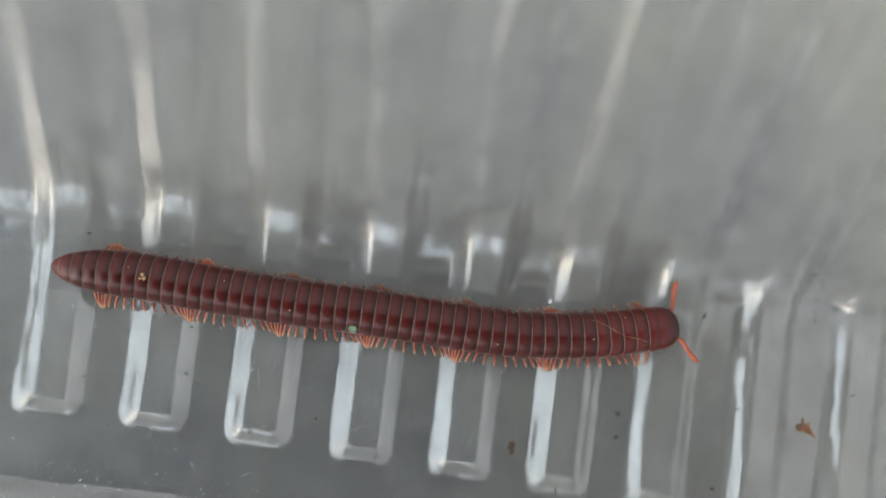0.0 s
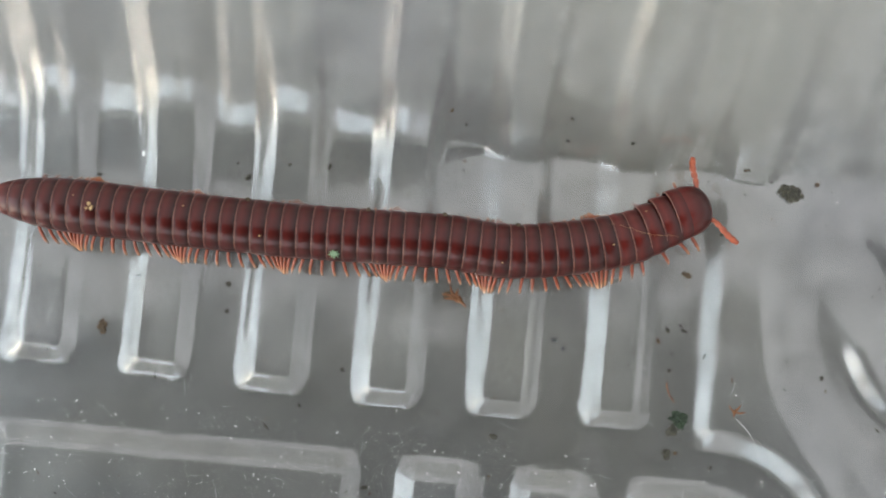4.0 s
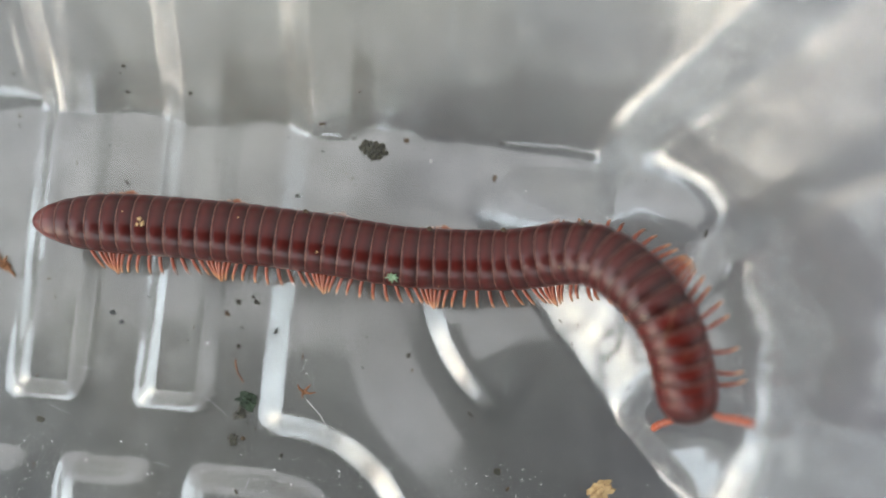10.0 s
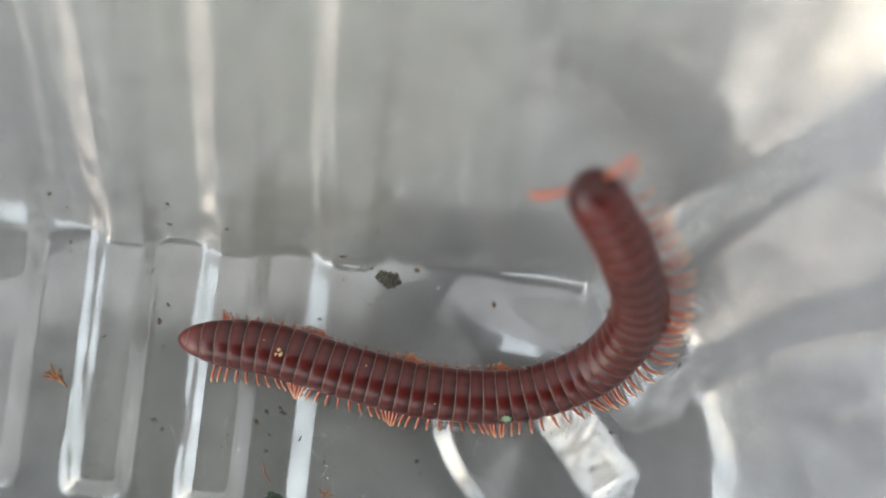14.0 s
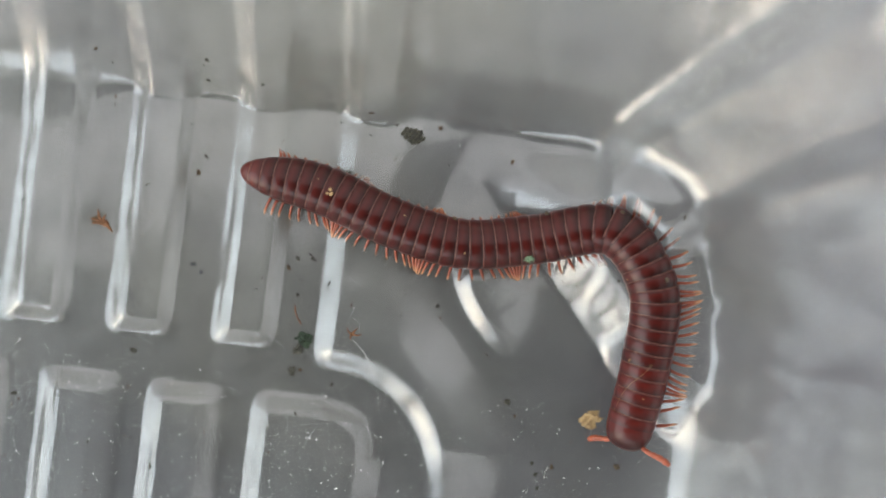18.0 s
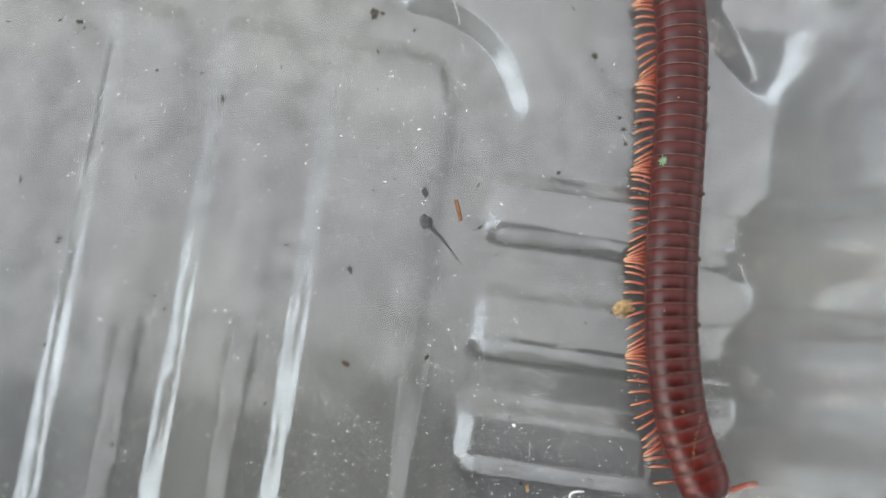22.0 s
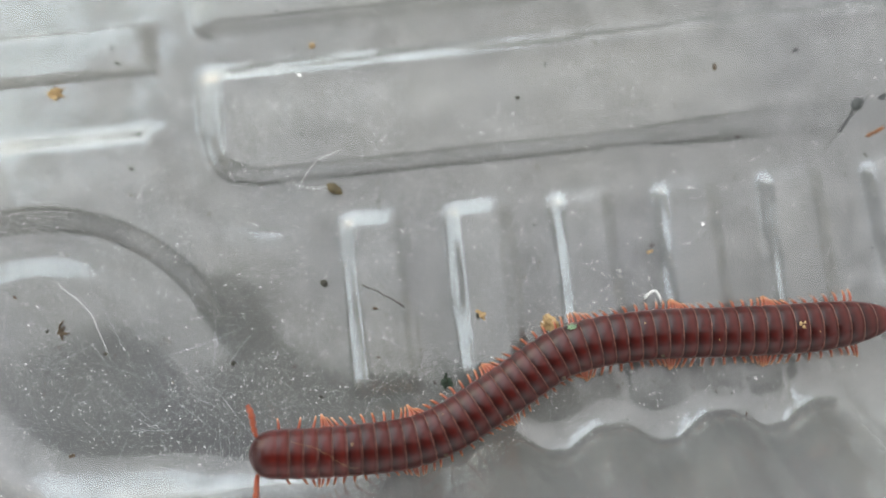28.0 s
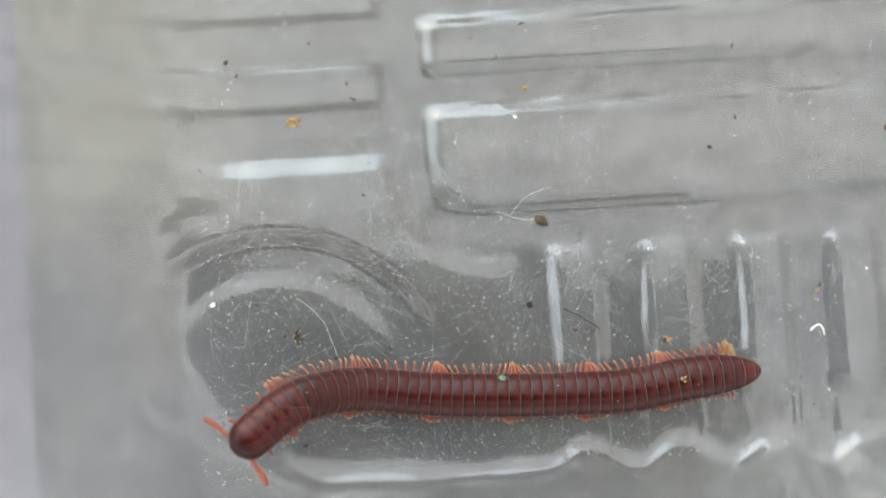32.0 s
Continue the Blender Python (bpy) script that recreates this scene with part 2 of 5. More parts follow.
    shine.operation, shine.use_clamp = "MULTIPLY", True
    nt.links.new(both.outputs[0], shine.inputs[0])
    nt.links.new(worn.outputs[0], shine.inputs[1])
    mix = nt.nodes.new("ShaderNodeMixShader")
    nt.links.new(shine.outputs[0], mix.inputs[0])
    nt.links.new(body.outputs[0], mix.inputs[1])
    nt.links.new(gloss.outputs[0], mix.inputs[2])
    nt.links.new(mix.outputs[0], out.inputs["Surface"])
    return m


def shell(name, dark, red, rough):
    """Polished ring armour: dark front band, red hind band, cloudy mottling and a waxy film."""
    m, nt, b = material(name)
    c = nt.nodes.new("ShaderNodeTexCoord")
    split = nt.nodes.new("ShaderNodeSeparateXYZ")
    nt.links.new(c.outputs["Generated"], split.inputs[0])
    n = node(nt, "TexNoise", Scale=900.0, Detail=6.0, Roughness=0.65)
    nt.links.new(c.outputs["Object"], n.inputs["Vector"])
    add = nt.nodes.new("ShaderNodeMath")
    add.operation = "MULTIPLY_ADD"
    add.inputs[1].default_value, add.inputs[2].default_value = 0.35, -0.17
    nt.links.new(n.outputs[0], add.inputs[0])
    both = nt.nodes.new("ShaderNodeMath")
    nt.links.new(split.outputs["X"], both.inputs[0])
    nt.links.new(add.outputs[0], both.inputs[1])
    mid = tuple((a + e) / 2 for a, e in zip(dark, red))
    nt.links.new(ramp(nt, both.outputs[0], (0.05, mid), (0.30, red), (0.52, mid), (0.75, dark)), b.inputs["Base Color"])
    b.inputs["Roughness"].default_value = rough
    b.inputs["Coat Weight"].default_value, b.inputs["Coat Roughness"].default_value = 0.05, 0.14
    b.inputs["Specular IOR Level"].default_value = 0.22
    bump(nt, b, grain(nt, 2500.0), 0.12, 0.0001)
    return m


def leg_horn():
    """Orange-red horn that pales to straw at the claw."""
    m, nt, b = material("leg_orange")
    c = nt.nodes.new("ShaderNodeTexCoord")
    split = nt.nodes.new("ShaderNodeSeparateXYZ")
    nt.links.new(c.outputs["Generated"], split.inputs[0])
    nt.links.new(ramp(nt, split.outputs["Y"], (0.0, (0.11, 0.012, 0.004)), (0.55, (0.17, 0.026, 0.007)), (0.82, (0.20, 0.040, 0.012)), (1.0, (0.40, 0.20, 0.10))), b.inputs["Base Color"])
    b.inputs["Roughness"].default_value = 0.34
    bump(nt, b, grain(nt, 2400.0), 0.15, 0.0001)
    return m


def laminate():
    """Mottled table top: beige and lavender-grey tones standing in for uneven light, with a fine grain."""
    m, nt, b = material("table_laminate")
    c = nt.nodes.new("ShaderNodeTexCoord")
    shift = nt.nodes.new("ShaderNodeVectorMath")
    # offset puts pale tones north-west, dark ones east: uneven light painted into the colour
    shift.inputs[1].default_value = (-0.805, 1.795, 0.0)
    shade_noise = node(nt, "TexNoise", Scale=16.0, Detail=3.0, Roughness=0.6)
    nt.links.new(c.outputs["Object"], shift.inputs[0])
    nt.links.new(shift.outputs[0], shade_noise.inputs["Vector"])
    shade_clouds = ramp(nt, shade_noise.outputs[0], (0.38, (0.092, 0.091, 0.107)), (0.50, (0.126, 0.128, 0.125)), (0.62, (0.166, 0.163, 0.142)))
    fine = ramp(nt, grain(nt, 240.0), (0.3, (0.86, 0.86, 0.86)), (0.7, (1.08, 1.08, 1.08)))
    mix = nt.nodes.new("ShaderNodeMixRGB")
    mix.blend_type = "MULTIPLY"
    mix.inputs[0].default_value = 1.0
    nt.links.new(shade_clouds, mix.inputs[1])
    nt.links.new(fine, mix.inputs[2])
    nt.links.new(mix.outputs[0], b.inputs["Base Color"])
    b.inputs["Roughness"].default_value = 0.55
    return m


PLASTIC = plastic_sheet()
TABLE = laminate()
PLASTER = speckled("wall_plaster", (0.48, 0.465, 0.44), (0.58, 0.56, 0.53), 6.0, 0.85, 0.3, 0.002)
CREAM_WALL = speckled("cream_plaster", (0.74, 0.71, 0.63), (0.84, 0.81, 0.72), 6.0, 0.85, 0.3, 0.002)
LIME_WALL = speckled("whitewashed_wall", (0.56, 0.55, 0.53), (0.68, 0.67, 0.64), 6.0, 0.85, 0.3, 0.002)
DARK_WALL = speckled("dark_stained_boards", (0.055, 0.05, 0.045), (0.10, 0.092, 0.085), 9.0, 0.8, 0.4, 0.002)
FLOORING = speckled("floor_concrete", (0.11, 0.105, 0.128), (0.17, 0.165, 0.19), 8.0, 0.8, 0.3, 0.002)
FRAME_WOOD = speckled("painted_wood", (0.55, 0.53, 0.5), (0.66, 0.64, 0.6), 40.0, 0.5, 0.2, 0.0005)
SHELL = shell("millipede_shell", (0.014, 0.0019, 0.0016), (0.049, 0.0054, 0.0038), 0.30)
SHELL_HEAD = shell("millipede_head_shell", (0.025, 0.0030, 0.0023), (0.068, 0.0072, 0.0048), 0.30)
SHELL_TAIL = shell("millipede_tail_shell", (0.032, 0.0046, 0.0038), (0.072, 0.0110, 0.0080), 0.36)
HIND_EDGE = speckled("ring_edge_horn", (0.065, 0.020, 0.013), (0.18, 0.066, 0.042), 700.0, 0.42, 0.1, 0.0001)
LEG = leg_horn()
FEELER = speckled("antenna_orange", (0.18, 0.032, 0.012), (0.32, 0.070, 0.026), 1500.0, 0.4, 0.2, 0.0001)
EYE = speckled("eye_black", (0.006, 0.004, 0.004), (0.02, 0.012, 0.01), 3000.0, 0.25, 0.2, 0.0001)
FRASS = speckled("frass_black", (0.010, 0.010, 0.007), (0.05, 0.045, 0.025), 2600.0, 0.55, 0.6, 0.0003)
SOIL = speckled("soil_crumb", (0.030, 0.020, 0.012), (0.11, 0.075, 0.04), 1800.0, 0.8, 0.7, 0.0003)
STRAW = speckled("straw_orange", (0.09, 0.035, 0.012), (0.22, 0.09, 0.03), 1500.0, 0.7, 0.5, 0.0002)
MOSS = speckled("moss_green", (0.006, 0.012, 0.006), (0.022, 0.042, 0.018), 1600.0, 0.8, 0.7, 0.0003)
PALE_GREEN = speckled("pale_green_flake", (0.09, 0.155, 0.09), (0.20, 0.29, 0.17), 2400.0, 0.7, 0.6, 0.0002)
TAN = speckled("tan_crumb", (0.20, 0.115, 0.045), (0.44, 0.31, 0.15), 1500.0, 0.75, 0.6, 0.0003)
CHALK = speckled("white_flake", (0.55, 0.55, 0.53), (0.75, 0.75, 0.73), 1500.0, 0.7, 0.5, 0.0002)
SCUFF = speckled("scuffed_plastic", (0.34, 0.35, 0.36), (0.55, 0.56, 0.57), 1200.0, 0.4, 0.2, 0.0001)
SMEAR = speckled("grey_smear", (0.022, 0.025, 0.024), (0.06, 0.064, 0.062), 1400.0, 0.6, 0.4, 0.0002)
PHONE_BACK = speckled("black_plastic_case", (0.012, 0.012, 0.014), (0.02, 0.02, 0.023), 300.0, 0.5, 0.1, 0.0001)
PHONE_GLASS = speckled("dark_glass", (0.008, 0.008, 0.01), (0.012, 0.012, 0.014), 60.0, 0.12, 0.02, 0.0001)
LEAF = speckled("dead_leaf", (0.035, 0.025, 0.008), (0.10, 0.075, 0.03), 900.0, 0.65, 0.5, 0.0003)


# ---- mesh helpers ----
def link_mesh(name, bm, mat, parent=None, label="", smooth=True):
    me = bpy.data.meshes.new(name)
    bm.to_mesh(me)
    bm.free()
    me.materials.append(mat)
    if smooth:
        me.shade_smooth()
    ob = new(name, me)
    if parent:
        ob.parent = parent
    if label:
        ob["label"] = label
    return ob


def part(name, bm, mat, parent, label="", smooth=True):
    return link_mesh(name, bm, mat, parent, label, smooth)


def box(bm, x0, x1, y0, y1, z0, z1):
    vs = [bm.verts.new((x, y, z)) for z in (z0, z1) for x, y in ((x0, y0), (x1, y0), (x1, y1), (x0, y1))]
    for f in ((3, 2, 1, 0), (4, 5, 6, 7), (0, 1, 5, 4), (1, 2, 6, 5), (2, 3, 7, 6), (3, 0, 4, 7)):
        bm.faces.new([vs[i] for i in f])
    return bm


def tube(bm, points, radii, sides=6):
    """A tapering tube along points, closed at both ends."""
    points = [Vector(p) for p in points]
    rings = []
    side = None
    for i, p in enumerate(points):
        t = (points[min(i + 1, len(points) - 1)] - points[max(i - 1, 0)]).normalized()
        if side is None:
            side = t.orthogonal().normalized()
        side = (side - t * side.dot(t)).normalized()
        up = t.cross(side)
        rings.append([bm.verts.new(p + (side * math.cos(a) + up * math.sin(a)) * radii[i]) for a in [2 * math.pi * k / sides for k in range(sides)]])
    for r0, r1 in zip(rings, rings[1:]):
        for k in range(sides):
            bm.faces.new((r0[k], r0[(k + 1) % sides], r1[(k + 1) % sides], r1[k]))
    bm.faces.new(list(reversed(rings[0])))
    bm.faces.new(rings[-1])
    return bm


def lathe(bm, profile, sides=28, flat=0.94):
    """A turned body round the x axis from (x, radius) rows; flat squashes it in height."""
    rings = []
    for x, r in profile:
        rings.append([bm.verts.new((x, r * math.cos(a), r * flat * math.sin(a))) for a in [2 * math.pi * k / sides for k in range(sides)]])
    for r0, r1 in zip(rings, rings[1:]):
        for k in range(sides):
            bm.faces.new((r0[k], r0[(k + 1) % sides], r1[(k + 1) % sides], r1[k]))
    return rings


def lump(bm, size, seed, squash=0.6, levels=2, rough=0.35, centre=(0, 0, 0)):
    made = bmesh.ops.create_icosphere(bm, subdivisions=levels, radius=size)
    for v in made["verts"]:
        n = noise.noise(v.co * (1.3 / size) + Vector((seed * 7.1, seed * 3.3, 0)))
        v.co *= 1 + rough * n
        v.co.z *= squash
        v.co += Vector(centre)
    return bm


# ---- the assumed terrace round the table, out of view ----
def wall(name, label, x0, x1, y0, y1, z1, mat=None):
    """A wall slab up to z1."""
    bm = box(bmesh.new(), x0, x1, y0, y1, ROOM_B, z1)
    return tagged(link_mesh(name, bm, mat or PLASTER, smooth=False), label, "wall", kind="structure")


# added walls, height and paleness set by what the plastic should mirror
wall("wall_west", "unseen low plastered parapet added west of the table", ROOM_W - 0.12, ROOM_W, ROOM_S, ROOM_N, -0.02)
wall("wall_east", "unseen low whitewashed parapet added east of the table", ROOM_E, ROOM_E + 0.15, ROOM_S, ROOM_N, 0.10, mat=LIME_WALL)
wall("wall_south", "unseen low beige plastered parapet added to the south", ROOM_W - 0.12, ROOM_E + 0.15, ROOM_S - 0.15, ROOM_S, 0.10)
wall("wall_north", "unseen whitewashed wall added to the north", ROOM_W - 0.12, ROOM_E + 0.15, ROOM_N, ROOM_N + 0.15, 1.0, mat=LIME_WALL)
tagged(link_mesh("floor", box(bmesh.new(), ROOM_W - 0.12, ROOM_E + 0.15, ROOM_S - 0.15, ROOM_N + 0.15, ROOM_B - 0.1, ROOM_B), FLOORING, smooth=False), "grey concrete floor of the terrace", "floor", kind="structure")
tagged(link_mesh("ground", box(bmesh.new(), -300, 300, -300, 300, ROOM_B - 0.4, ROOM_B - 0.11), FLOORING, smooth=False), "bare grey ground outside the terrace", "ground", kind="structure")
# roof, posts and cream wall out of view, added to tone the tray's reflections
SKY_BLOCK_Z = 1.20
wall("reflection_wall", "unseen cream wall added for the tray's south reflections", -1.1, 0.95, -2.0, -1.85, 0.70, mat=CREAM_WALL)
tagged(link_mesh("ceiling", box(bmesh.new(), -0.65, 0.80, -1.45, -0.78, SKY_BLOCK_Z, SKY_BLOCK_Z + 0.08), CREAM_WALL, smooth=False), "unseen cream roof added to block the southern sky", "ceiling", kind="structure")
for px, py in ((-0.61, -1.40), (0.76, -1.40), (0.76, -0.83), (-0.61, -0.83)):
    tagged(link_mesh("pillar", box(bmesh.new(), px - 0.03, px + 0.03, py - 0.03, py + 0.03, ROOM_B, SKY_BLOCK_Z), DARK_WALL, smooth=False), "slim dark post under the added unseen roof", "pillar", kind="structure")

TABLE_Z = -0.0024
table = tagged(new("table"), "plain grey-beige laminate table under the tray", "table")
table.location = (0, -0.05, ROOM_B)
top = bmesh.new()
box(top, -0.86, 0.45, -0.080, 0.70, TABLE_Z - 0.03 - ROOM_B, TABLE_Z - ROOM_B)
bmesh.ops.bevel(top, geom=top.edges[:], offset=0.004, segments=2, affect="EDGES")
part("tabletop", top, TABLE, table, smooth=False)
for sx in (-0.82, 0.41):
    for sy in (-0.03, 0.66):
        part("leg", box(bmesh.new(), sx - 0.025, sx + 0.025, sy - 0.025, sy + 0.025, 0, TABLE_Z - 0.03 - ROOM_B), FRAME_WOOD, table, smooth=False)


# ---- the tray: one thermoformed sheet, shaped by its flutes, pads and walls (centimetres) ----
def step(v):
    v = np.clip(v, 0, 1)
    return v * v * (3 - 2 * v)


def slope(v):
    """A straight face with lightly rounded edges."""
    v = np.clip(v, 0, 1)
    return 0.78 * v + 0.22 * step(v)


def band(v, a, b, soft):
    return slope((v - a) / soft + 0.5) * slope((b - v) / soft + 0.5)


def ridge(v, a, b, west, east):
    """A raised band whose two faces differ in width."""
    return slope((v - a) / west + 0.5) * slope((b - v) / east + 0.5)


def crinkle(x, y, seed):
    """Uneven swells of a sheet that was drawn hot over a mould."""
    out = np.zeros_like(x)
    rnd = np.random.RandomState(seed)
    for n in range(26):
        a, f = rnd.uniform(0, 2 * np.pi), rnd.uniform(2.0, 13.0)
        out += np.sin(f * (x * np.cos(a) + y * np.sin(a)) + rnd.uniform(0, 6.28) + 1.2 * np.sin(0.9 * f * (y * np.cos(a) - x * np.sin(a)) + rnd.uniform(0, 6.28))) / f
    return out


MID_Y = -4.43
EDGE_W, EDGE_E, EDGE_S, EDGE_N = -11.4, 6.45, -11.1, 2.3
CORNER = 1.7
FLUTE_X = (-9.25, -8.22, -7.17, -6.10, -5.06, -4.0, -3.0, -2.0, -1.0, 0.0, 0.985, 1.965, 2.95, 3.94)


def tray_height(x, y):
    """Height of the sheet over the plan."""
    cx, cy = (EDGE_W + EDGE_E) / 2, (EDGE_S + EDGE_N) / 2
    qx, qy = np.abs(x - cx) - ((EDGE_E - EDGE_W) / 2 - CORNER), np.abs(y - cy) - ((EDGE_N - EDGE_S) / 2 - CORNER)
    d = np.hypot(np.maximum(qx, 0), np.maximum(qy, 0)) + np.minimum(np.maximum(qx, qy), 0) - CORNER
    my = np.where(y > MID_Y, y, 2 * MID_Y - y)          # the two long sides are alike
    # flutes of the long sides, a little uneven in their spacing
    ph = np.interp(x + np.where(y > MID_Y, 0.0, 0.10), FLUTE_X, np.arange(-9.0, 5.0))
    k = np.floor(ph + 0.35)
    u = ph - k
    live = (k >= -8) & (k <= 2)
    rib = np.where(live, np.where(y > MID_Y, ridge(u, 0.0, 0.47, 0.19, 0.15), ridge(u, 0.0, 0.47, 0.10, 0.08)), 0)
    tip = slope((my - 0.04 * np.maximum(0, -x) + np.where(y > MID_Y, 0.02, 0.08)) / np.where(y > MID_Y, 0.16, 0.12))
    pad_a = rib * tip
    knob = np.where(live, np.exp(-((u - 0.02) ** 2 + (my - 0.04 * np.maximum(0, -x) - 0.04) ** 2) / 0.06 ** 2), 0)   # each pad ends in a drawn bead
    foot_a = np.where(live | (k == 3), band(u, 0.0, 0.49, 0.2), 0)
    # flutes of the short side
    pv = (-1.52 - y) / 1.013
    j = np.floor(pv + 0.2)
    w = (pv - j) * 1.013
    live_c = (j >= 0) & (j <= 5)
    rib_c = np.where(live_c, band(w, 0.0, 0.52, 0.17), 0)
    pad_c = rib_c * slope((x - 3.93) / 0.16) * slope((5.72 - x) / 0.16)
    foot_c = np.where(live_c, band(w, 0.0, 0.5, 0.3), 0)
    # long raised bars in the middle
    along = slope((-0.42 - my) / np.where(y > MID_Y, 0.18, 0.26))
    east = 0.14 + 0.14 * step((y + 4.6) / 1.6)             # the east faces grow steeper to the south
    bars = np.maximum.reduce([ridge(x, 0.46, 1.02, 0.18, east), ridge(x, 1.45, 1.99, 0.18, east), ridge(x, 2.43, 3.50, 0.18, east), band(x, -3.0, 0.0, 0.15),
                              band(x, -3.58, -3.24, 0.15), band(x, -4.62, -4.05, 0.15), band(x, -8.4, -5.0, 0.15)]) * along
    turn = np.hypot(np.maximum(x - 3.05, 0), np.maximum(my + 0.95, 0))     # the last bar has a round corner
    bars = bars * np.where((x > 3.05) & (my > -0.95), slope((0.55 - turn) / 0.20), 1)
    # corner: a plateau round the bar's corner, a ring channel, a lip and a ramp to the wall
    r1 = np.hypot(x - 3.06, my + 1.14)
    r2 = np.hypot(x - 5.57, my - 1.28)
    plateau = slope((x - 2.86) / 0.19) * slope((r1 - 0.99) / 0.20) * slope((my + 1.40) / 0.65) * step((5.3 - x) / 1.3) * np.where(y > MID_Y, slope((r2 - 1.70) / 0.50), slope((r2 - 1.78) / 0.20))
    r3 = np.hypot(x - 5.55, my - 1.42)
    a3 = np.degrees(np.arctan2(1.42 - my, 5.55 - x))
    lip = np.where(y > MID_Y, slope((1.58 - r3) / 0.16) * slope((r3 - 0.75) / 0.6) * band(a3, 14, 50, 20), 0.22 * slope((1.50 - r2) / 0.16) * slope((6.0 - x) / 1.3))
    q = (x - 5.08) * 0.748 + (my - 0.775) * 0.663 + 0.012 * crinkle(1.6 * x, 1.6 * y, 31)
    p = (x - 5.08) * 0.663 - (my - 0.775) * 0.748
    wide = np.clip((0.90 - p) * 1.6, 0.14, 0.53)           # the facet narrows to a point at its south end
    dip = 0.33 * slope((q - 0.06) / wide) + 0.004 * crinkle(2.6 * x, 1.9 * y, 32) * step(q / 0.3)
    dip = dip * step((my + 0.55) / 0.85) * step((2.15 + 0.25 * (x - 4.3) - my) / 0.8) * (y > MID_Y)
    nook = step((x - 5.28) / 0.14) * step((0.42 - p) / 0.5) * step((p + 1.15) / 0.5) * (y > MID_Y)          # a second facet at the foot of the corner
    nook_rise = 0.60 * slope((q - 0.62) / 1.0) * nook
    raised = np.maximum.reduce([pad_a, 0.8 * pad_c, bars, plateau, lip])
    west = np.zeros_like(x)                                # drawn streaks along the west faces
    for edge in (0.46, 1.45, 2.43):
        p = slope((x - edge) / 0.19 + 0.5)
        west = np.maximum(west, 4 * p * (1 - p) * along)
    drawn = (np.where(u < 0.25, 4 * rib * (1 - rib), 0) * tip + west) * crinkle(9.0 * x, 0.6 * y, 41)
    drawn = drawn + 4 * rib_c * (1 - rib_c) * slope((x - 4.1) / 0.3) * crinkle(0.6 * x, 9.0 * y, 42)
    floor_relief = 0.115 * raised + 0.010 * drawn + 0.020 * knob + dip
    floor_relief = floor_relief * step((0.35 - d) / 0.6)
    # walls: flutes stand into the tray, a hollow fillet at the foot, a small step, then the rim
    side_ns = np.abs(y - cy) / (EDGE_N - EDGE_S) > np.abs(x - cx) / (EDGE_E - EDGE_W) * 0.93
    out = np.where(side_ns, 0.10 * foot_a, 0.17 * foot_c) * step((d + 0.9) / 0.6)
    long_side = step(np.arctan2(np.maximum(qy, 0) + 1e-6, np.maximum(qx, 0) + 1e-6) / (np.pi / 2))
    long_side = np.where((qx < 0) & (qy < 0), (qy > qx) * 1.0, long_side)
    corner = np.clip(np.minimum(qx, qy) / 0.8 + 1.0, 0, 1)
    streak = crinkle(1.5 * x, 0.22 * y, 3) * 0.020 + crinkle(4.0 * x, 0.5 * y, 8) * 0.008
    blotch = crinkle(0.6 * x, 0.9 * y, 5) * 0.030 + crinkle(2.0 * x, 2.3 * y, 9) * 0.009
    streak = streak * (1 - 0.8 * corner)
    e = d + out + (long_side * streak + (1 - long_side) * blotch) * step((d + 0.3) / 0.7) - 0.15 * nook * step((q - 0.4) / 0.5)
    hollow = 0.03 * step((x - 3.6) / 1.2) * step((-7.8 - y) / 1.2) + 0.0003 + 0.0037 * step((0.8 - y) / 0.6) + (0.012 + 0.018 * step((y + 4.0) / 2.0)) * step((x - 4.5) / 1.0) * step((y + 8.5) / 1.0) + 0.14 * step((-9.5 - y) / 1.0) * step((4.5 - x) / 1.0) + 0.12 * step((1.0 - x) / 2.0) * step((y - 0.8) / 0.6)
    steep = np.where(x > cx, 1.15 + 1.05 * (1 - long_side), 1.15)
    rise = steep * (np.sqrt(e * e + hollow) + e) / 2 - steep * 0.5 * np.sqrt(hollow) * 0.2
    rise = np.maximum(rise, 0) * step((e + 1.0) / 0.7)
    top = 4.2
    rise = top - np.log1p(np.exp(np.clip((top - rise) * 9, -60, 60))) / 9
    return floor_relief + nook_rise + rise - 0.25 * step((d - 4.0) / 0.15) + 0.006 * crinkle(0.7 * x, 0.7 * y, 21) * step(-d)


GRID = 0.031
GX, GY = np.arange(EDGE_W - 4.3, EDGE_E + 4.31, GRID), np.arange(EDGE_S - 4.3, EDGE_N + 4.31, GRID)
PLAN_X, PLAN_Y = np.meshgrid(GX, GY)
PLAN_Z = tray_height(PLAN_X, PLAN_Y)


def tray_z(x, y):
    """Height of the sheet at a place in centimetres, in metres."""
    i, j = (x - GX[0]) / GRID, (y - GY[0]) / GRID
    a, b = int(i), int(j)
    u, v = i - a, j - b
    low = PLAN_Z[b, a] * (1 - u) + PLAN_Z[b, a + 1] * u
    high = PLAN_Z[b + 1, a] * (1 - u) + PLAN_Z[b + 1, a + 1] * u
    return float(low * (1 - v) + high * v) * CM


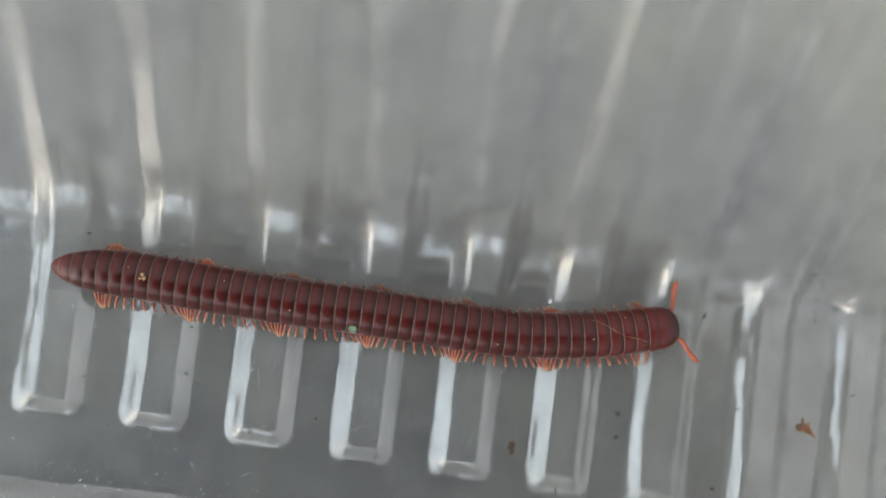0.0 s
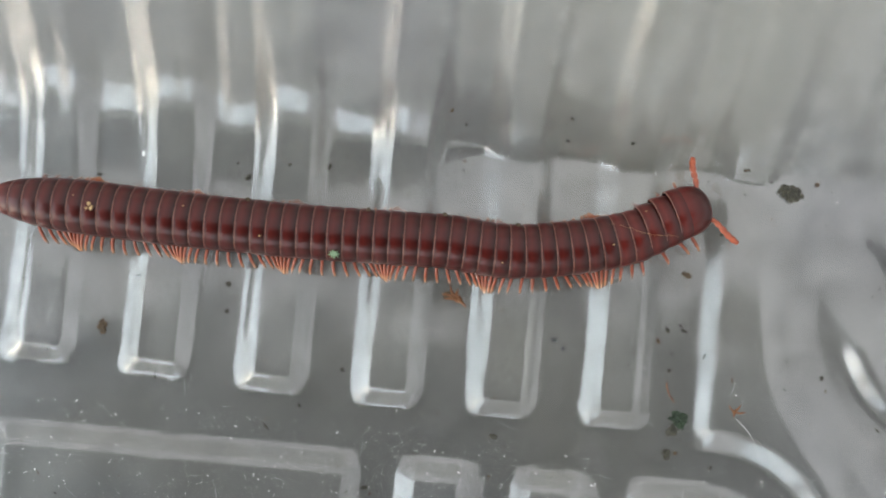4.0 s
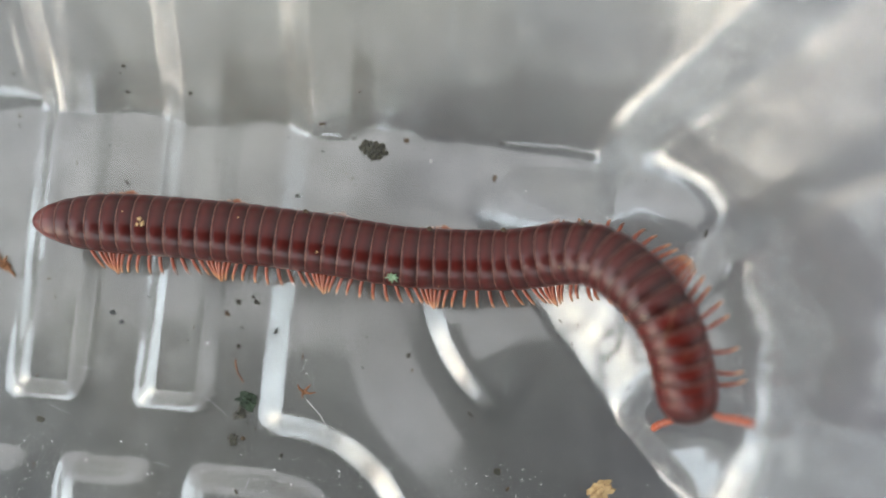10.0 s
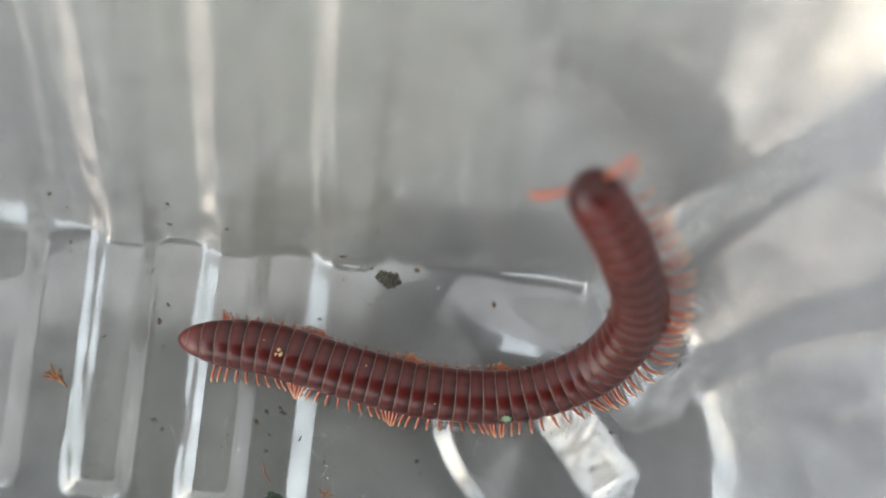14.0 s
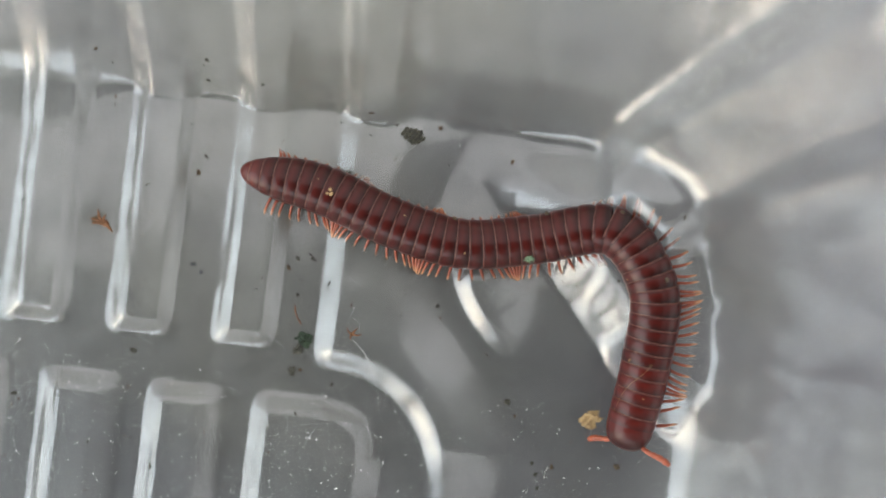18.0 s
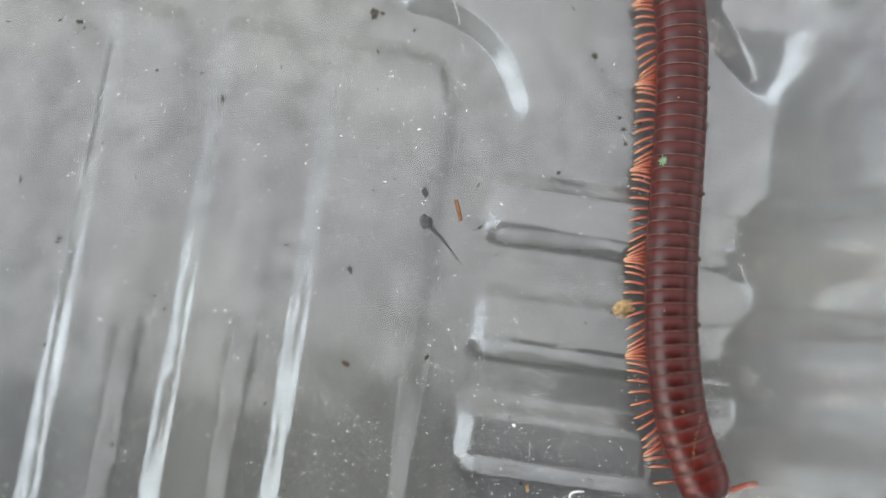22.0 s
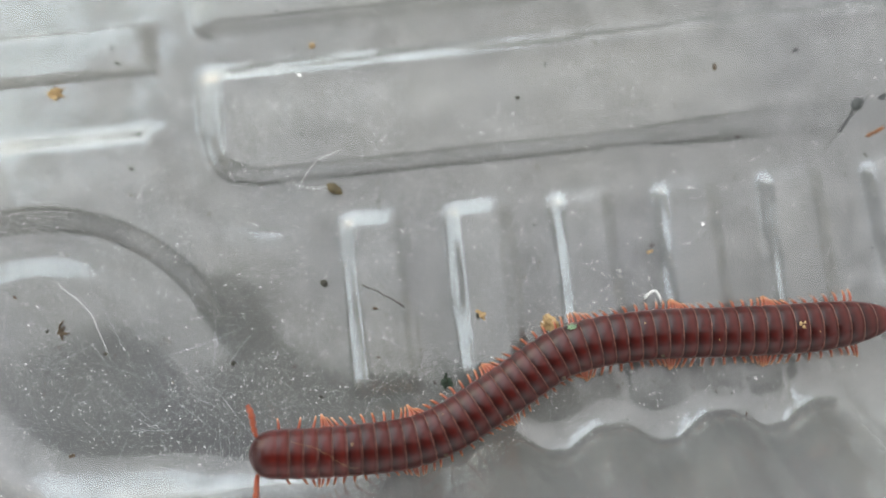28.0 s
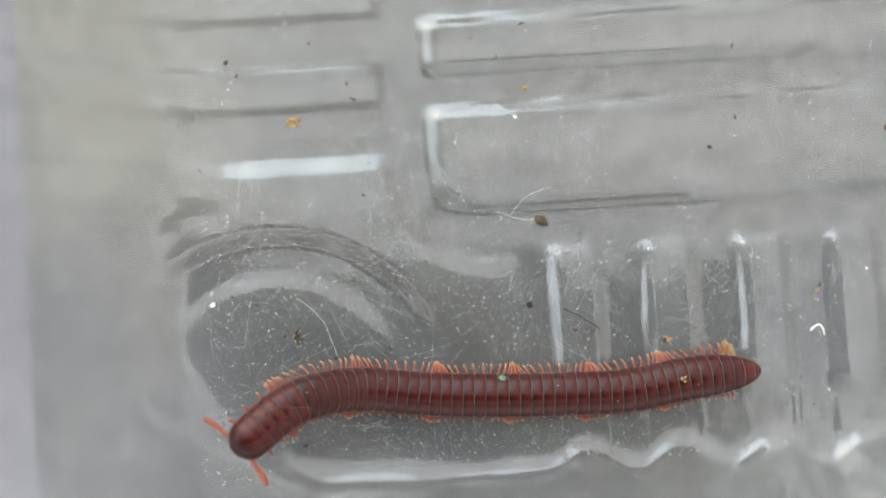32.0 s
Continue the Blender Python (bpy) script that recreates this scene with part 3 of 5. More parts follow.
def build_tray():
    tray = tagged(new("plastic_tray"), "clear dusty plastic food tray with fluted floor and walls", "tray")
    X, Y, Z, gx, gy = PLAN_X, PLAN_Y, PLAN_Z, GX, GY
    nx, ny = len(gx), len(gy)
    coords = np.stack([X, Y, Z], -1).reshape(-1, 3) * CM
    ii, jj = np.meshgrid(np.arange(nx - 1), np.arange(ny - 1))
    quad = np.stack([jj * nx + ii, jj * nx + ii + 1, (jj + 1) * nx + ii + 1, (jj + 1) * nx + ii], -1).reshape(-1, 4)
    mid = coords[quad].mean(1) / CM
    cx, cy = (EDGE_W + EDGE_E) / 2, (EDGE_S + EDGE_N) / 2
    qx, qy = np.abs(mid[:, 0] - cx) - ((EDGE_E - EDGE_W) / 2 - CORNER), np.abs(mid[:, 1] - cy) - ((EDGE_N - EDGE_S) / 2 - CORNER)
    d = np.hypot(np.maximum(qx, 0), np.maximum(qy, 0)) + np.minimum(np.maximum(qx, qy), 0) - CORNER
    ns = qy > qx
    regions = (("floor_sheet", d < 0.9, "fluted clear floor sheet"), ("side_wall", (d >= 0.9) & (d < 3.3) & ns & (mid[:, 1] > cy), ""),
               ("side_wall", (d >= 0.9) & (d < 3.3) & ns & (mid[:, 1] <= cy), ""), ("side_wall", (d >= 0.9) & (d < 3.3) & ~ns & (mid[:, 0] > cx), ""),
               ("side_wall", (d >= 0.9) & (d < 3.3) & ~ns & (mid[:, 0] <= cx), ""), ("rim", (d >= 3.3) & (d < 4.2), "flat turned-out rim"))
    for name, pick, label in regions:
        faces = quad[pick]
        used, inverse = np.unique(faces, return_inverse=True)
        faces = inverse.reshape(-1, 4).astype(np.int32)
        me = bpy.data.meshes.new(name)
        me.vertices.add(len(used))
        me.vertices.foreach_set("co", coords[used].ravel())
        me.loops.add(faces.size)
        me.loops.foreach_set("vertex_index", faces.ravel())
        me.polygons.add(len(faces))
        me.polygons.foreach_set("loop_start", np.arange(0, faces.size, 4, dtype=np.int32))
        me.update(calc_edges=True)
        me.validate()
        me.shade_smooth()
        me.set_sharp_from_angle(angle=radians(24))
        me.materials.append(PLASTIC)
        ob = new(name, me)
        ob.parent = tray
        if label:
            ob["label"] = label
    return tray


build_tray()


# ---- crumbs, specks and threads lying in the tray ----
def rest(ob, x, y, sink=0.0, turn=0.0):
    """Lay a thing on the sheet at a place in centimetres."""
    e = 0.06
    gx, gy = (tray_z(x + e, y) - tray_z(x - e, y)) / (2 * e * CM), (tray_z(x, y + e) - tray_z(x, y - e)) / (2 * e * CM)
    up = Vector((-gx, -gy, 1)).normalized()
    ob.matrix_world = Matrix.Translation((x * CM, y * CM, tray_z(x, y) - sink * CM)) @ Vector((0, 0, 1)).rotation_difference(up).to_matrix().to_4x4() @ pose(0, 0, 0, 0, 0, turn)
    return ob


def crumb(name, label, category, x, y, size, mat, seed, squash=0.55, group=""):
    bm = bmesh.new()
    rnd = random.Random(seed)
    if size > 0.035:                        # one ragged body with pits and corners
        bmesh.ops.create_icosphere(bm, subdivisions=3, radius=size * CM)
        for v in bm.verts:
            p = v.co / (size * CM) + Vector((seed * 1.7, seed * 0.9, 0))
            v.co *= max(0.3, 0.80 + 1.05 * noise.noise(p * 1.3) + 0.60 * noise.noise(p * 3.4))
            v.co.z = v.co.z * squash + size * squash * 0.5 * CM
    else:
        for n in range(rnd.choice((1, 2, 2, 3))):
            lump(bm, size * CM * rnd.uniform(0.4, 0.9), seed + n, squash, 1, 0.95, Vector((rnd.uniform(-1, 1) * size * 0.6, rnd.uniform(-1, 1) * size * 0.5, size * squash * 0.5)) * CM)
    for v in bm.verts:
        v.co.x *= 1.4
    return rest(tagged(link_mesh(name, bm, mat, smooth=False), label, category, group), x, y, 0.0, seed * 47.0)


def thread(name, label, x0, y0, x1, y1, bow, thick, mat, seed=1):
    bm = bmesh.new()
    a, b = Vector((x0, y0, 0)), Vector((x1, y1, 0))
    across = Vector((-(b - a).y, (b - a).x, 0))
    pts = []
    for n in range(9):
        s = n / 8
        p = a.lerp(b, s) + across * (bow * 4 * s * (1 - s) + 0.03 * noise.noise(Vector((seed * 9.1, s * 4, 0))))
        pts.append(Vector((p.x * CM, p.y * CM, tray_z(p.x, p.y) + thick * CM)))
    base = pts[0].copy()
    tube(bm, [p - base for p in pts], [thick * CM] * 8 + [thick * 0.4 * CM], 5)
    ob = tagged(link_mesh(name, bm, mat), label, "fibre")
    ob.location = base
    return ob


def fragment(name, label, x, y, size, mat, seed, arms=4):
    """A torn plant scrap: a few crooked splinters joined at a knot."""
    bm = bmesh.new()
    rnd = random.Random(seed)
    lump(bm, size * 0.28 * CM, seed, 0.5, 1, 0.5, (0, 0, 0.012 * CM))
    for n in range(arms):
        a = rnd.uniform(0, 6.28)
        l = size * rnd.uniform(0.6, 1.2)
        bend = a + rnd.uniform(-0.8, 0.8)
        p1 = Vector((math.cos(a) * l * 0.5, math.sin(a) * l * 0.5, 0.03))
        p2 = p1 + Vector((math.cos(bend) * l * 0.5, math.sin(bend) * l * 0.5, -0.012))
        tube(bm, [(0, 0, 0.02 * CM), p1 * CM, p2 * CM], [size * 0.12 * CM, size * 0.10 * CM, size * 0.03 * CM], 5)
    return rest(tagged(link_mesh(name, bm, mat), label, "plant scrap"), x, y, 0, 0)


def egg_cluster(x, y):
    """A dark heap of round droppings pressed together."""
    heap = tagged(new("dropping_heap"), "dark blackish-green heap of granular droppings", "droppings")
    rnd = random.Random(4)
    for n in range(26):
        s, a = math.sqrt((n + 0.5) / 26), n * 2.4
        p = Vector((0.105 * s * math.cos(a), 0.062 * s * math.sin(a), 0.020 + 0.030 * (1 - s)))
        part("granule", lump(bmesh.new(), rnd.uniform(0.022, 0.030) * CM, n, 0.85, 1, 0.25, p * CM), FRASS, heap)
    return rest(heap, x, y, 0, -15)


egg_cluster(3.55, 2.13)
SPECKS = ((0.71, 2.16, 0.016), (0.72, 2.09, 0.026), (1.64, 1.71, 0.02), (3.14, 2.29, 0.022), (3.0, 1.73, 0.016), (2.66, 0.51, 0.022), (2.54, 0.76, 0.018), (2.73, 0.91, 0.02),
          (3.98, 0.57, 0.02), (4.01, 0.45, 0.018), (1.19, -0.19, 0.026), (0.12, -0.72, 0.022), (0.57, 2.55, 0.016), (0.7, 2.46, 0.014), (1.6, 2.56, 0.018), (2.35, 1.93, 0.012),
          (-0.45, 1.99, 0.018), (5.6, 1.01, 0.018), (3.80, 2.24, 0.028), (2.71, -0.01, 0.040), (2.68, -0.20, 0.036), (2.75, -0.19, 0.022), (1.6, 2.41, 0.016), (2.13, 2.41, 0.014))
SPECKS_EAST = ((4.51, 2.01, 0.018), (4.55, 2.3, 0.014), (3.4, 2.21, 0.016), (3.42, 2.53, 0.014), (1.56, 2.53, 0.016), (2.76, 0.86, 0.02), (1.15, -0.18, 0.018), (3.08, -0.28, 0.022),
               (4.75, -0.27, 0.032), (5.86, -0.73, 0.030), (5.05, -0.79, 0.022), (5.1, -0.91, 0.020), (5.23, -0.81, 0.022), (2.61, 0.86, 0.024), (5.14, -1.03, 0.02), (4.83, -0.38, 0.016),
               (4.56, -1.41, 0.022), (4.81, -2.09, 0.026), (5.22, -1.32, 0.022), (3.60, -3.23, 0.020), (4.58, -4.19, 0.026), (3.09, -1.72, 0.016), (5.15, -1.55, 0.014))
SPECKS_WEST = ((-4.26, 0.5, 0.02), (-4.35, 1.07, 0.022), (-2.43, 1.75, 0.018), (-1.13, 1.84, 0.024), (1.57, 1.54, 0.026), (-1.23, 0.9, 0.030), (-1.2, 0.67, 0.026), (0.7, 0.99, 0.034),
               (-0.5, -0.08, 0.022), (-0.16, 0.25, 0.030), (0.17, -0.77, 0.018), (-3.1, 0.9, 0.016), (-5.6, 0.8, 0.018), (-6.3, 0.2, 0.016), (-4.9, 0.3, 0.02))
SPECKS_SOUTH = ((3.01, -5.32, 0.020), (2.91, -3.38, 0.024), (4.59, -7.37, 0.034), (5.68, -7.47, 0.030), (5.36, -7.73, 0.024), (5.25, -8.29, 0.022), (4.79, -10.03, 0.034), (4.41, -10.31, 0.028),
                (2.46, -9.89, 0.026), (1.77, -10.52, 0.03), (1.93, -10.39, 0.024), (5.06, -9.49, 0.030), (5.05, -5.92, 0.032), (5.96, -9.88, 0.028), (4.0, -6.2, 0.018), (3.6, -4.6, 0.016),
                (1.6, -9.6, 0.02), (2.1, -9.2, 0.018), (3.3, -9.1, 0.016), (4.9, -6.9, 0.016))
n_speck = 0
for rows in (SPECKS, SPECKS_EAST, SPECKS_WEST, SPECKS_SOUTH):
    for x, y, s in rows:
        n_speck += 1
        crumb("soil_speck", "tiny dark speck of dirt on the clear plastic", "speck", x, y, s, (FRASS, SOIL, FRASS)[n_speck % 3], n_speck, 0.5, "dark specks in the tray")
crumb("moss_clump", "small dark green clump of moss on the clear plastic", "moss", 2.77, 0.11, 0.06, MOSS, 61, 0.6)
dragged_crumb = crumb("tan_crumb", "light tan crumb of wood that the passing legs drag along", "crumb", 5.54, -0.32, 0.066, TAN, 62, 0.5)
crumb("soil_crumb", "brown crumb of soil on the clear plastic", "crumb", -2.26, 0.45, 0.045, SOIL, 63)
crumb("soil_crumb", "brown crumb of soil on the clear plastic", "crumb", 2.74, 1.35, 0.030, SOIL, 64)
crumb("soil_crumb", "greenish brown crumb of soil beside the flutes", "crumb", 5.65, -6.30, 0.05, MOSS, 65)
crumb("yellow_crumb", "yellowish crumb on the clear plastic", "crumb", 5.06, -5.91, 0.036, TAN, 66)
crumb("yellow_crumb", "yellowish crumb on the clear plastic", "crumb", 2.46, -9.80, 0.05, TAN, 67)
crumb("yellow_crumb", "pale tan crumb on the raised bar", "crumb", 2.22, -7.26, 0.030, TAN, 68)
crumb("white_flake", "white chalky flake on the clear plastic", "flake", 4.44, -3.70, 0.030, CHALK, 69, 0.4)
crumb("white_flake", "white chalky flake on the raised bar", "flake", 2.55, -7.40, 0.028, CHALK, 70, 0.3)
crumb("white_flake", "white chalky flake on the clear plastic", "flake", -2.05, 1.94, 0.030, CHALK, 71, 0.4)
crumb("white_flake", "white chalky flake at the tray wall", "flake", 4.39, -10.80, 0.030, CHALK, 72, 0.3)
crumb("grey_speck", "grey dull speck on the clear plastic", "speck", 1.73, 0.62, 0.030, SMEAR, 74, 0.3)
crumb("grey_speck", "grey dull speck on the raised bar", "speck", 3.36, -1.79, 0.034, SMEAR, 75, 0.25)
crumb("grey_speck", "grey dull speck on the raised bar", "speck", 2.82, -2.58, 0.034, SMEAR, 76, 0.2)
crumb("grey_speck", "dull greenish speck on the clear plastic", "speck", 1.65, 0.68, 0.032, SMEAR, 77, 0.3)
crumb("tan_crumb", "tan crumb on the clear plastic", "crumb", 4.62, -4.22, 0.028, TAN, 78, 0.6)
fragment("moth_scrap", "torn orange-brown plant scrap with splinters", 0.77, 0.96, 0.14, STRAW, 81, 5)
fragment("straw_scrap", "small orange straw scrap", 3.21, 0.22, 0.085, STRAW, 82, 4)
fragment("twig_scrap", "thin brown twig scrap in the tray corner", 4.80, -9.90, 0.12, SOIL, 83, 4)
thread("straw_splinter", "short orange straw splinter", 3.66, -1.80, 3.73, -1.98, 0.02, 0.018, STRAW, 2)
thread("dark_bristle", "thin black bristle lying on the clear plastic", 4.65, -7.01, 4.92, -6.61, 0.02, 0.006, FRASS, 3)
thread("pale_fibre", "fine pale fibre lying across the raised bar", 3.70, -7.56, 3.33, -7.07, 0.12, 0.0018, CHALK, 4)
thread("pale_fibre", "fine pale curved fibre in the tray corner", 4.36, -9.88, 5.09, -9.46, 0.10, 0.0018, CHALK, 5)
thread("yellow_fibre", "short yellow grass fibre", 2.64, 0.41, 2.72, 0.24, -0.1, 0.006, STRAW, 6)
thread("pale_fibre", "fine pale fibre hanging from a straw scrap", 3.23, 0.16, 3.47, -0.19, 0.08, 0.0018, CHALK, 7)
thread("white_curl", "small white curled shaving", 5.07, -4.33, 5.13, -4.18, 0.6, 0.012, CHALK, 8)
thread("pale_fibre", "fine pale fibre on the clear plastic", 3.58, -7.60, 3.66, -7.18, -0.1, 0.0018, CHALK, 9)


def leaf_scrap(x, y):
    bm = bmesh.new()
    outline = [(0, -0.09), (0.05, -0.05), (0.055, 0.01), (0.035, 0.07), (0.0, 0.10), (-0.03, 0.05), (-0.05, 0.0), (-0.035, -0.06)]
    low = [bm.verts.new((a * CM, b * CM, (0.012 + 0.25 * a * a) * CM)) for a, b in outline]
    high = [bm.verts.new((a * CM, b * CM, (0.024 + 0.25 * a * a) * CM)) for a, b in outline]
    bm.faces.new(list(reversed(low)))
    bm.faces.new(high)
    for i in range(len(low)):
        k = (i + 1) % len(low)
        bm.faces.new((low[i], low[k], high[k], high[i]))
    return rest(tagged(link_mesh("leaf_scrap", bm, LEAF), "small dark brown scrap of dead leaf", "leaf"), x, y, 0, -35)


leaf_scrap(3.69, -7.18)


def dropping_smear(x, y, x1, y1):
    """A grey blot with a dried trail."""
    ob = tagged(new("dried_blot"), "dark grey dried blot with a thin trail", "blot")
    bm = lump(bmesh.new(), 0.066 * CM, 3, 0.32, 2, 0.5)
    part("blot", bm, SMEAR, ob)
    bm = bmesh.new()
    pts = []
    for n in range(7):
        s = n / 6
        pts.append(Vector(((x1 - x) * s + 0.02 * math.sin(5 * s), (y1 - y) * s, 0)) * CM)
    tube(bm, pts, [r * CM for r in (0.03, 0.018, 0.012, 0.016, 0.010, 0.013, 0.004)], 6)
    for v in bm.verts:
        v.co.z *= 0.2
    part("trail", bm, SMEAR, ob)
    return rest(ob, x, y)


dropping_smear(3.42, -2.05, 3.86, -2.36)


def dust(name, label, count, size, mat, seed, west=-8.5, north=2.2):
    """Countless fine grains strewn over the sheet."""
    rnd = random.Random(seed)
    verts, faces = [], []
    for n in range(count):
        x, y = rnd.uniform(west, 6.3), rnd.uniform(-10.9, north)
        if west > -7 and rnd.random() > min(1, (x - west) / 2.5) * min(1, (north - y) / 4):
            continue
        if noise.noise(Vector((x * 0.9, y * 0.9, seed))) < -0.15 and rnd.random() < 0.7:
            continue
        s = size * rnd.uniform(0.4, 1.3) * rnd.uniform(0.6, 1.0)
        long, a = rnd.choice((1, 1, 1.3, 2.0, 3.2)), rnd.uniform(0, 6.28)
        ca, sa = math.cos(a), math.sin(a)
        z = tray_z(x, y) / CM
        base = len(verts)
        for u, v, w in ((-long, 0, 0.2), (0, -0.8, 0.2), (long * 0.9, 0.1, 0.2), (0.1, 0.8, 0.2), (0, 0, 1.2)):
            verts.append(((x + s * (u * ca - v * sa)) * CM, (y + s * (u * sa + v * ca)) * CM, (z + s * w) * CM))
        faces += [(base, base + 1, base + 4), (base + 1, base + 2, base + 4), (base + 2, base + 3, base + 4), (base + 3, base, base + 4), (base + 3, base + 2, base + 1, base)]
    me = bpy.data.meshes.new(name)
    me.from_pydata(verts, [], faces)
    me.materials.append(mat)
    return tagged(new(name, me), label, "dust", kind="stuff")


dust("white_dust", "fine white dust grains on the clear plastic", 24000, 0.0050, CHALK, 5, -7.9, -0.2)
dust("white_grains", "white grains of dust on the clear plastic", 800, 0.0054, CHALK, 15)
dust("dark_dust", "fine dark dirt grains on the clear plastic", 3600, 0.0085, SOIL, 6)
dust("corner_dust", "white dust gathered in the south corner of the tray", 16000, 0.0046, CHALK, 36, 2.0, -3.0)
dust("dark_grains", "coarse dark grains of dirt on the clear plastic", 640, 0.0150, FRASS, 26)


def scratches(count, seed, west=-6.0, north=1.2, longest=0.40):
    """Hair-fine lifted scratches in the sheet."""
    rnd = random.Random(seed)
    bm_verts, bm_faces = [], []
    for n in range(count):
        x, y, a, l = rnd.uniform(west, 6.0), rnd.uniform(-10.8, north), rnd.uniform(0, 3.14), rnd.uniform(0.12, 1.0) * longest * rnd.uniform(0.25, 1)
        bow, wide = rnd.uniform(-0.04, 0.04), rnd.uniform(0.0006, 0.0012)
        base = len(bm_verts)
        for k in range(5):
            s = k / 4 - 0.5
            px = x + math.cos(a) * l * s - math.sin(a) * l * bow * (0.25 - s * s) * 4
            py = y + math.sin(a) * l * s + math.cos(a) * l * bow * (0.25 - s * s) * 4
            z = tray_z(px, py) / CM + 0.003
            w = wide * (1 - 1.8 * abs(s))
            for side in (-1, 1):
                bm_verts.append(((px - side * w * math.sin(a)) * CM, (py + side * w * math.cos(a)) * CM, z * CM))
            bm_verts.append((px * CM, py * CM, (z + w) * CM))
        for k in range(4):
            i = base + 3 * k
            bm_faces += [(i, i + 3, i + 5, i + 2), (i + 2, i + 5, i + 4, i + 1)]
    me = bpy.data.meshes.new("scratches")
    me.from_pydata(bm_verts, [], bm_faces)
    me.materials.append(SCUFF)
    return tagged(new("scratches", me), "fine white scratches in the clear plastic", "scratch", kind="stuff")


scratches(850, 12)
scratches(700, 13, 2.6, -5.5)
scratches(130, 14, 2.4, -5.0, 2.2)


# ---- the millipede ----
RINGS = 46
RADIUS = 0.232
PITCH = 6.05 / (RINGS + 1.6)


def girth(k):
    """Radius of ring k, from the tail (0) to the collar."""
    tail = math.sqrt(1 - (1 - max(0.0, min(1.0, (k + 1.25) / 7.5))) ** 2.6)
    front = 1.0 - 0.045 * max(0.0, (k - 38) / 8.0)
    return RADIUS * tail * front


def ring_mesh(k, w):
    """One ring: polished hind band standing a little proud of the narrower front band."""
    bm = bmesh.new()
    lathe(bm, [(x * w, f * girth(k + x)) for x, f in ((0.66, 0.930), (0.50, 0.946), (0.40, 0.968), (0.24, 0.986), (0.04, 0.997), (-0.18, 1.0), (-0.38, 0.993), (-0.5, 0.978), (-0.5, 0.93))])
    bmesh.ops.scale(bm, vec=(CM, CM, CM), verts=bm.verts)
    return bm


def edge_mesh(r, w):
    bm = bmesh.new()
    lathe(bm, [(-0.470 * w, 0.975 * r), (-0.476 * w, 0.994 * r), (-0.502 * w, 1.001 * r), (-0.53 * w, 0.992 * r), (-0.535 * w, 0.94 * r)])
    bmesh.ops.scale(bm, vec=(CM, CM, CM), verts=bm.verts)
    return bm


def leg_mesh(length):
    """One jointed walking leg pointing to +y, hanging from its hip at the origin."""
    bm = bmesh.new()
    path = [(0, 0, 0), (0.0, 0.07, 0.015), (-0.004, 0.15, 0.02), (-0.010, 0.215, -0.01), (-0.018, 0.27, -0.06), (-0.026, 0.305, -0.12), (-0.03, 0.32, -0.165)]
    tube(bm, [tuple(c * CM * length for c in p) for p in path], [r * CM for r in (0.016, 0.018, 0.016, 0.015, 0.013, 0.010, 0.003)], 6)
    return bm


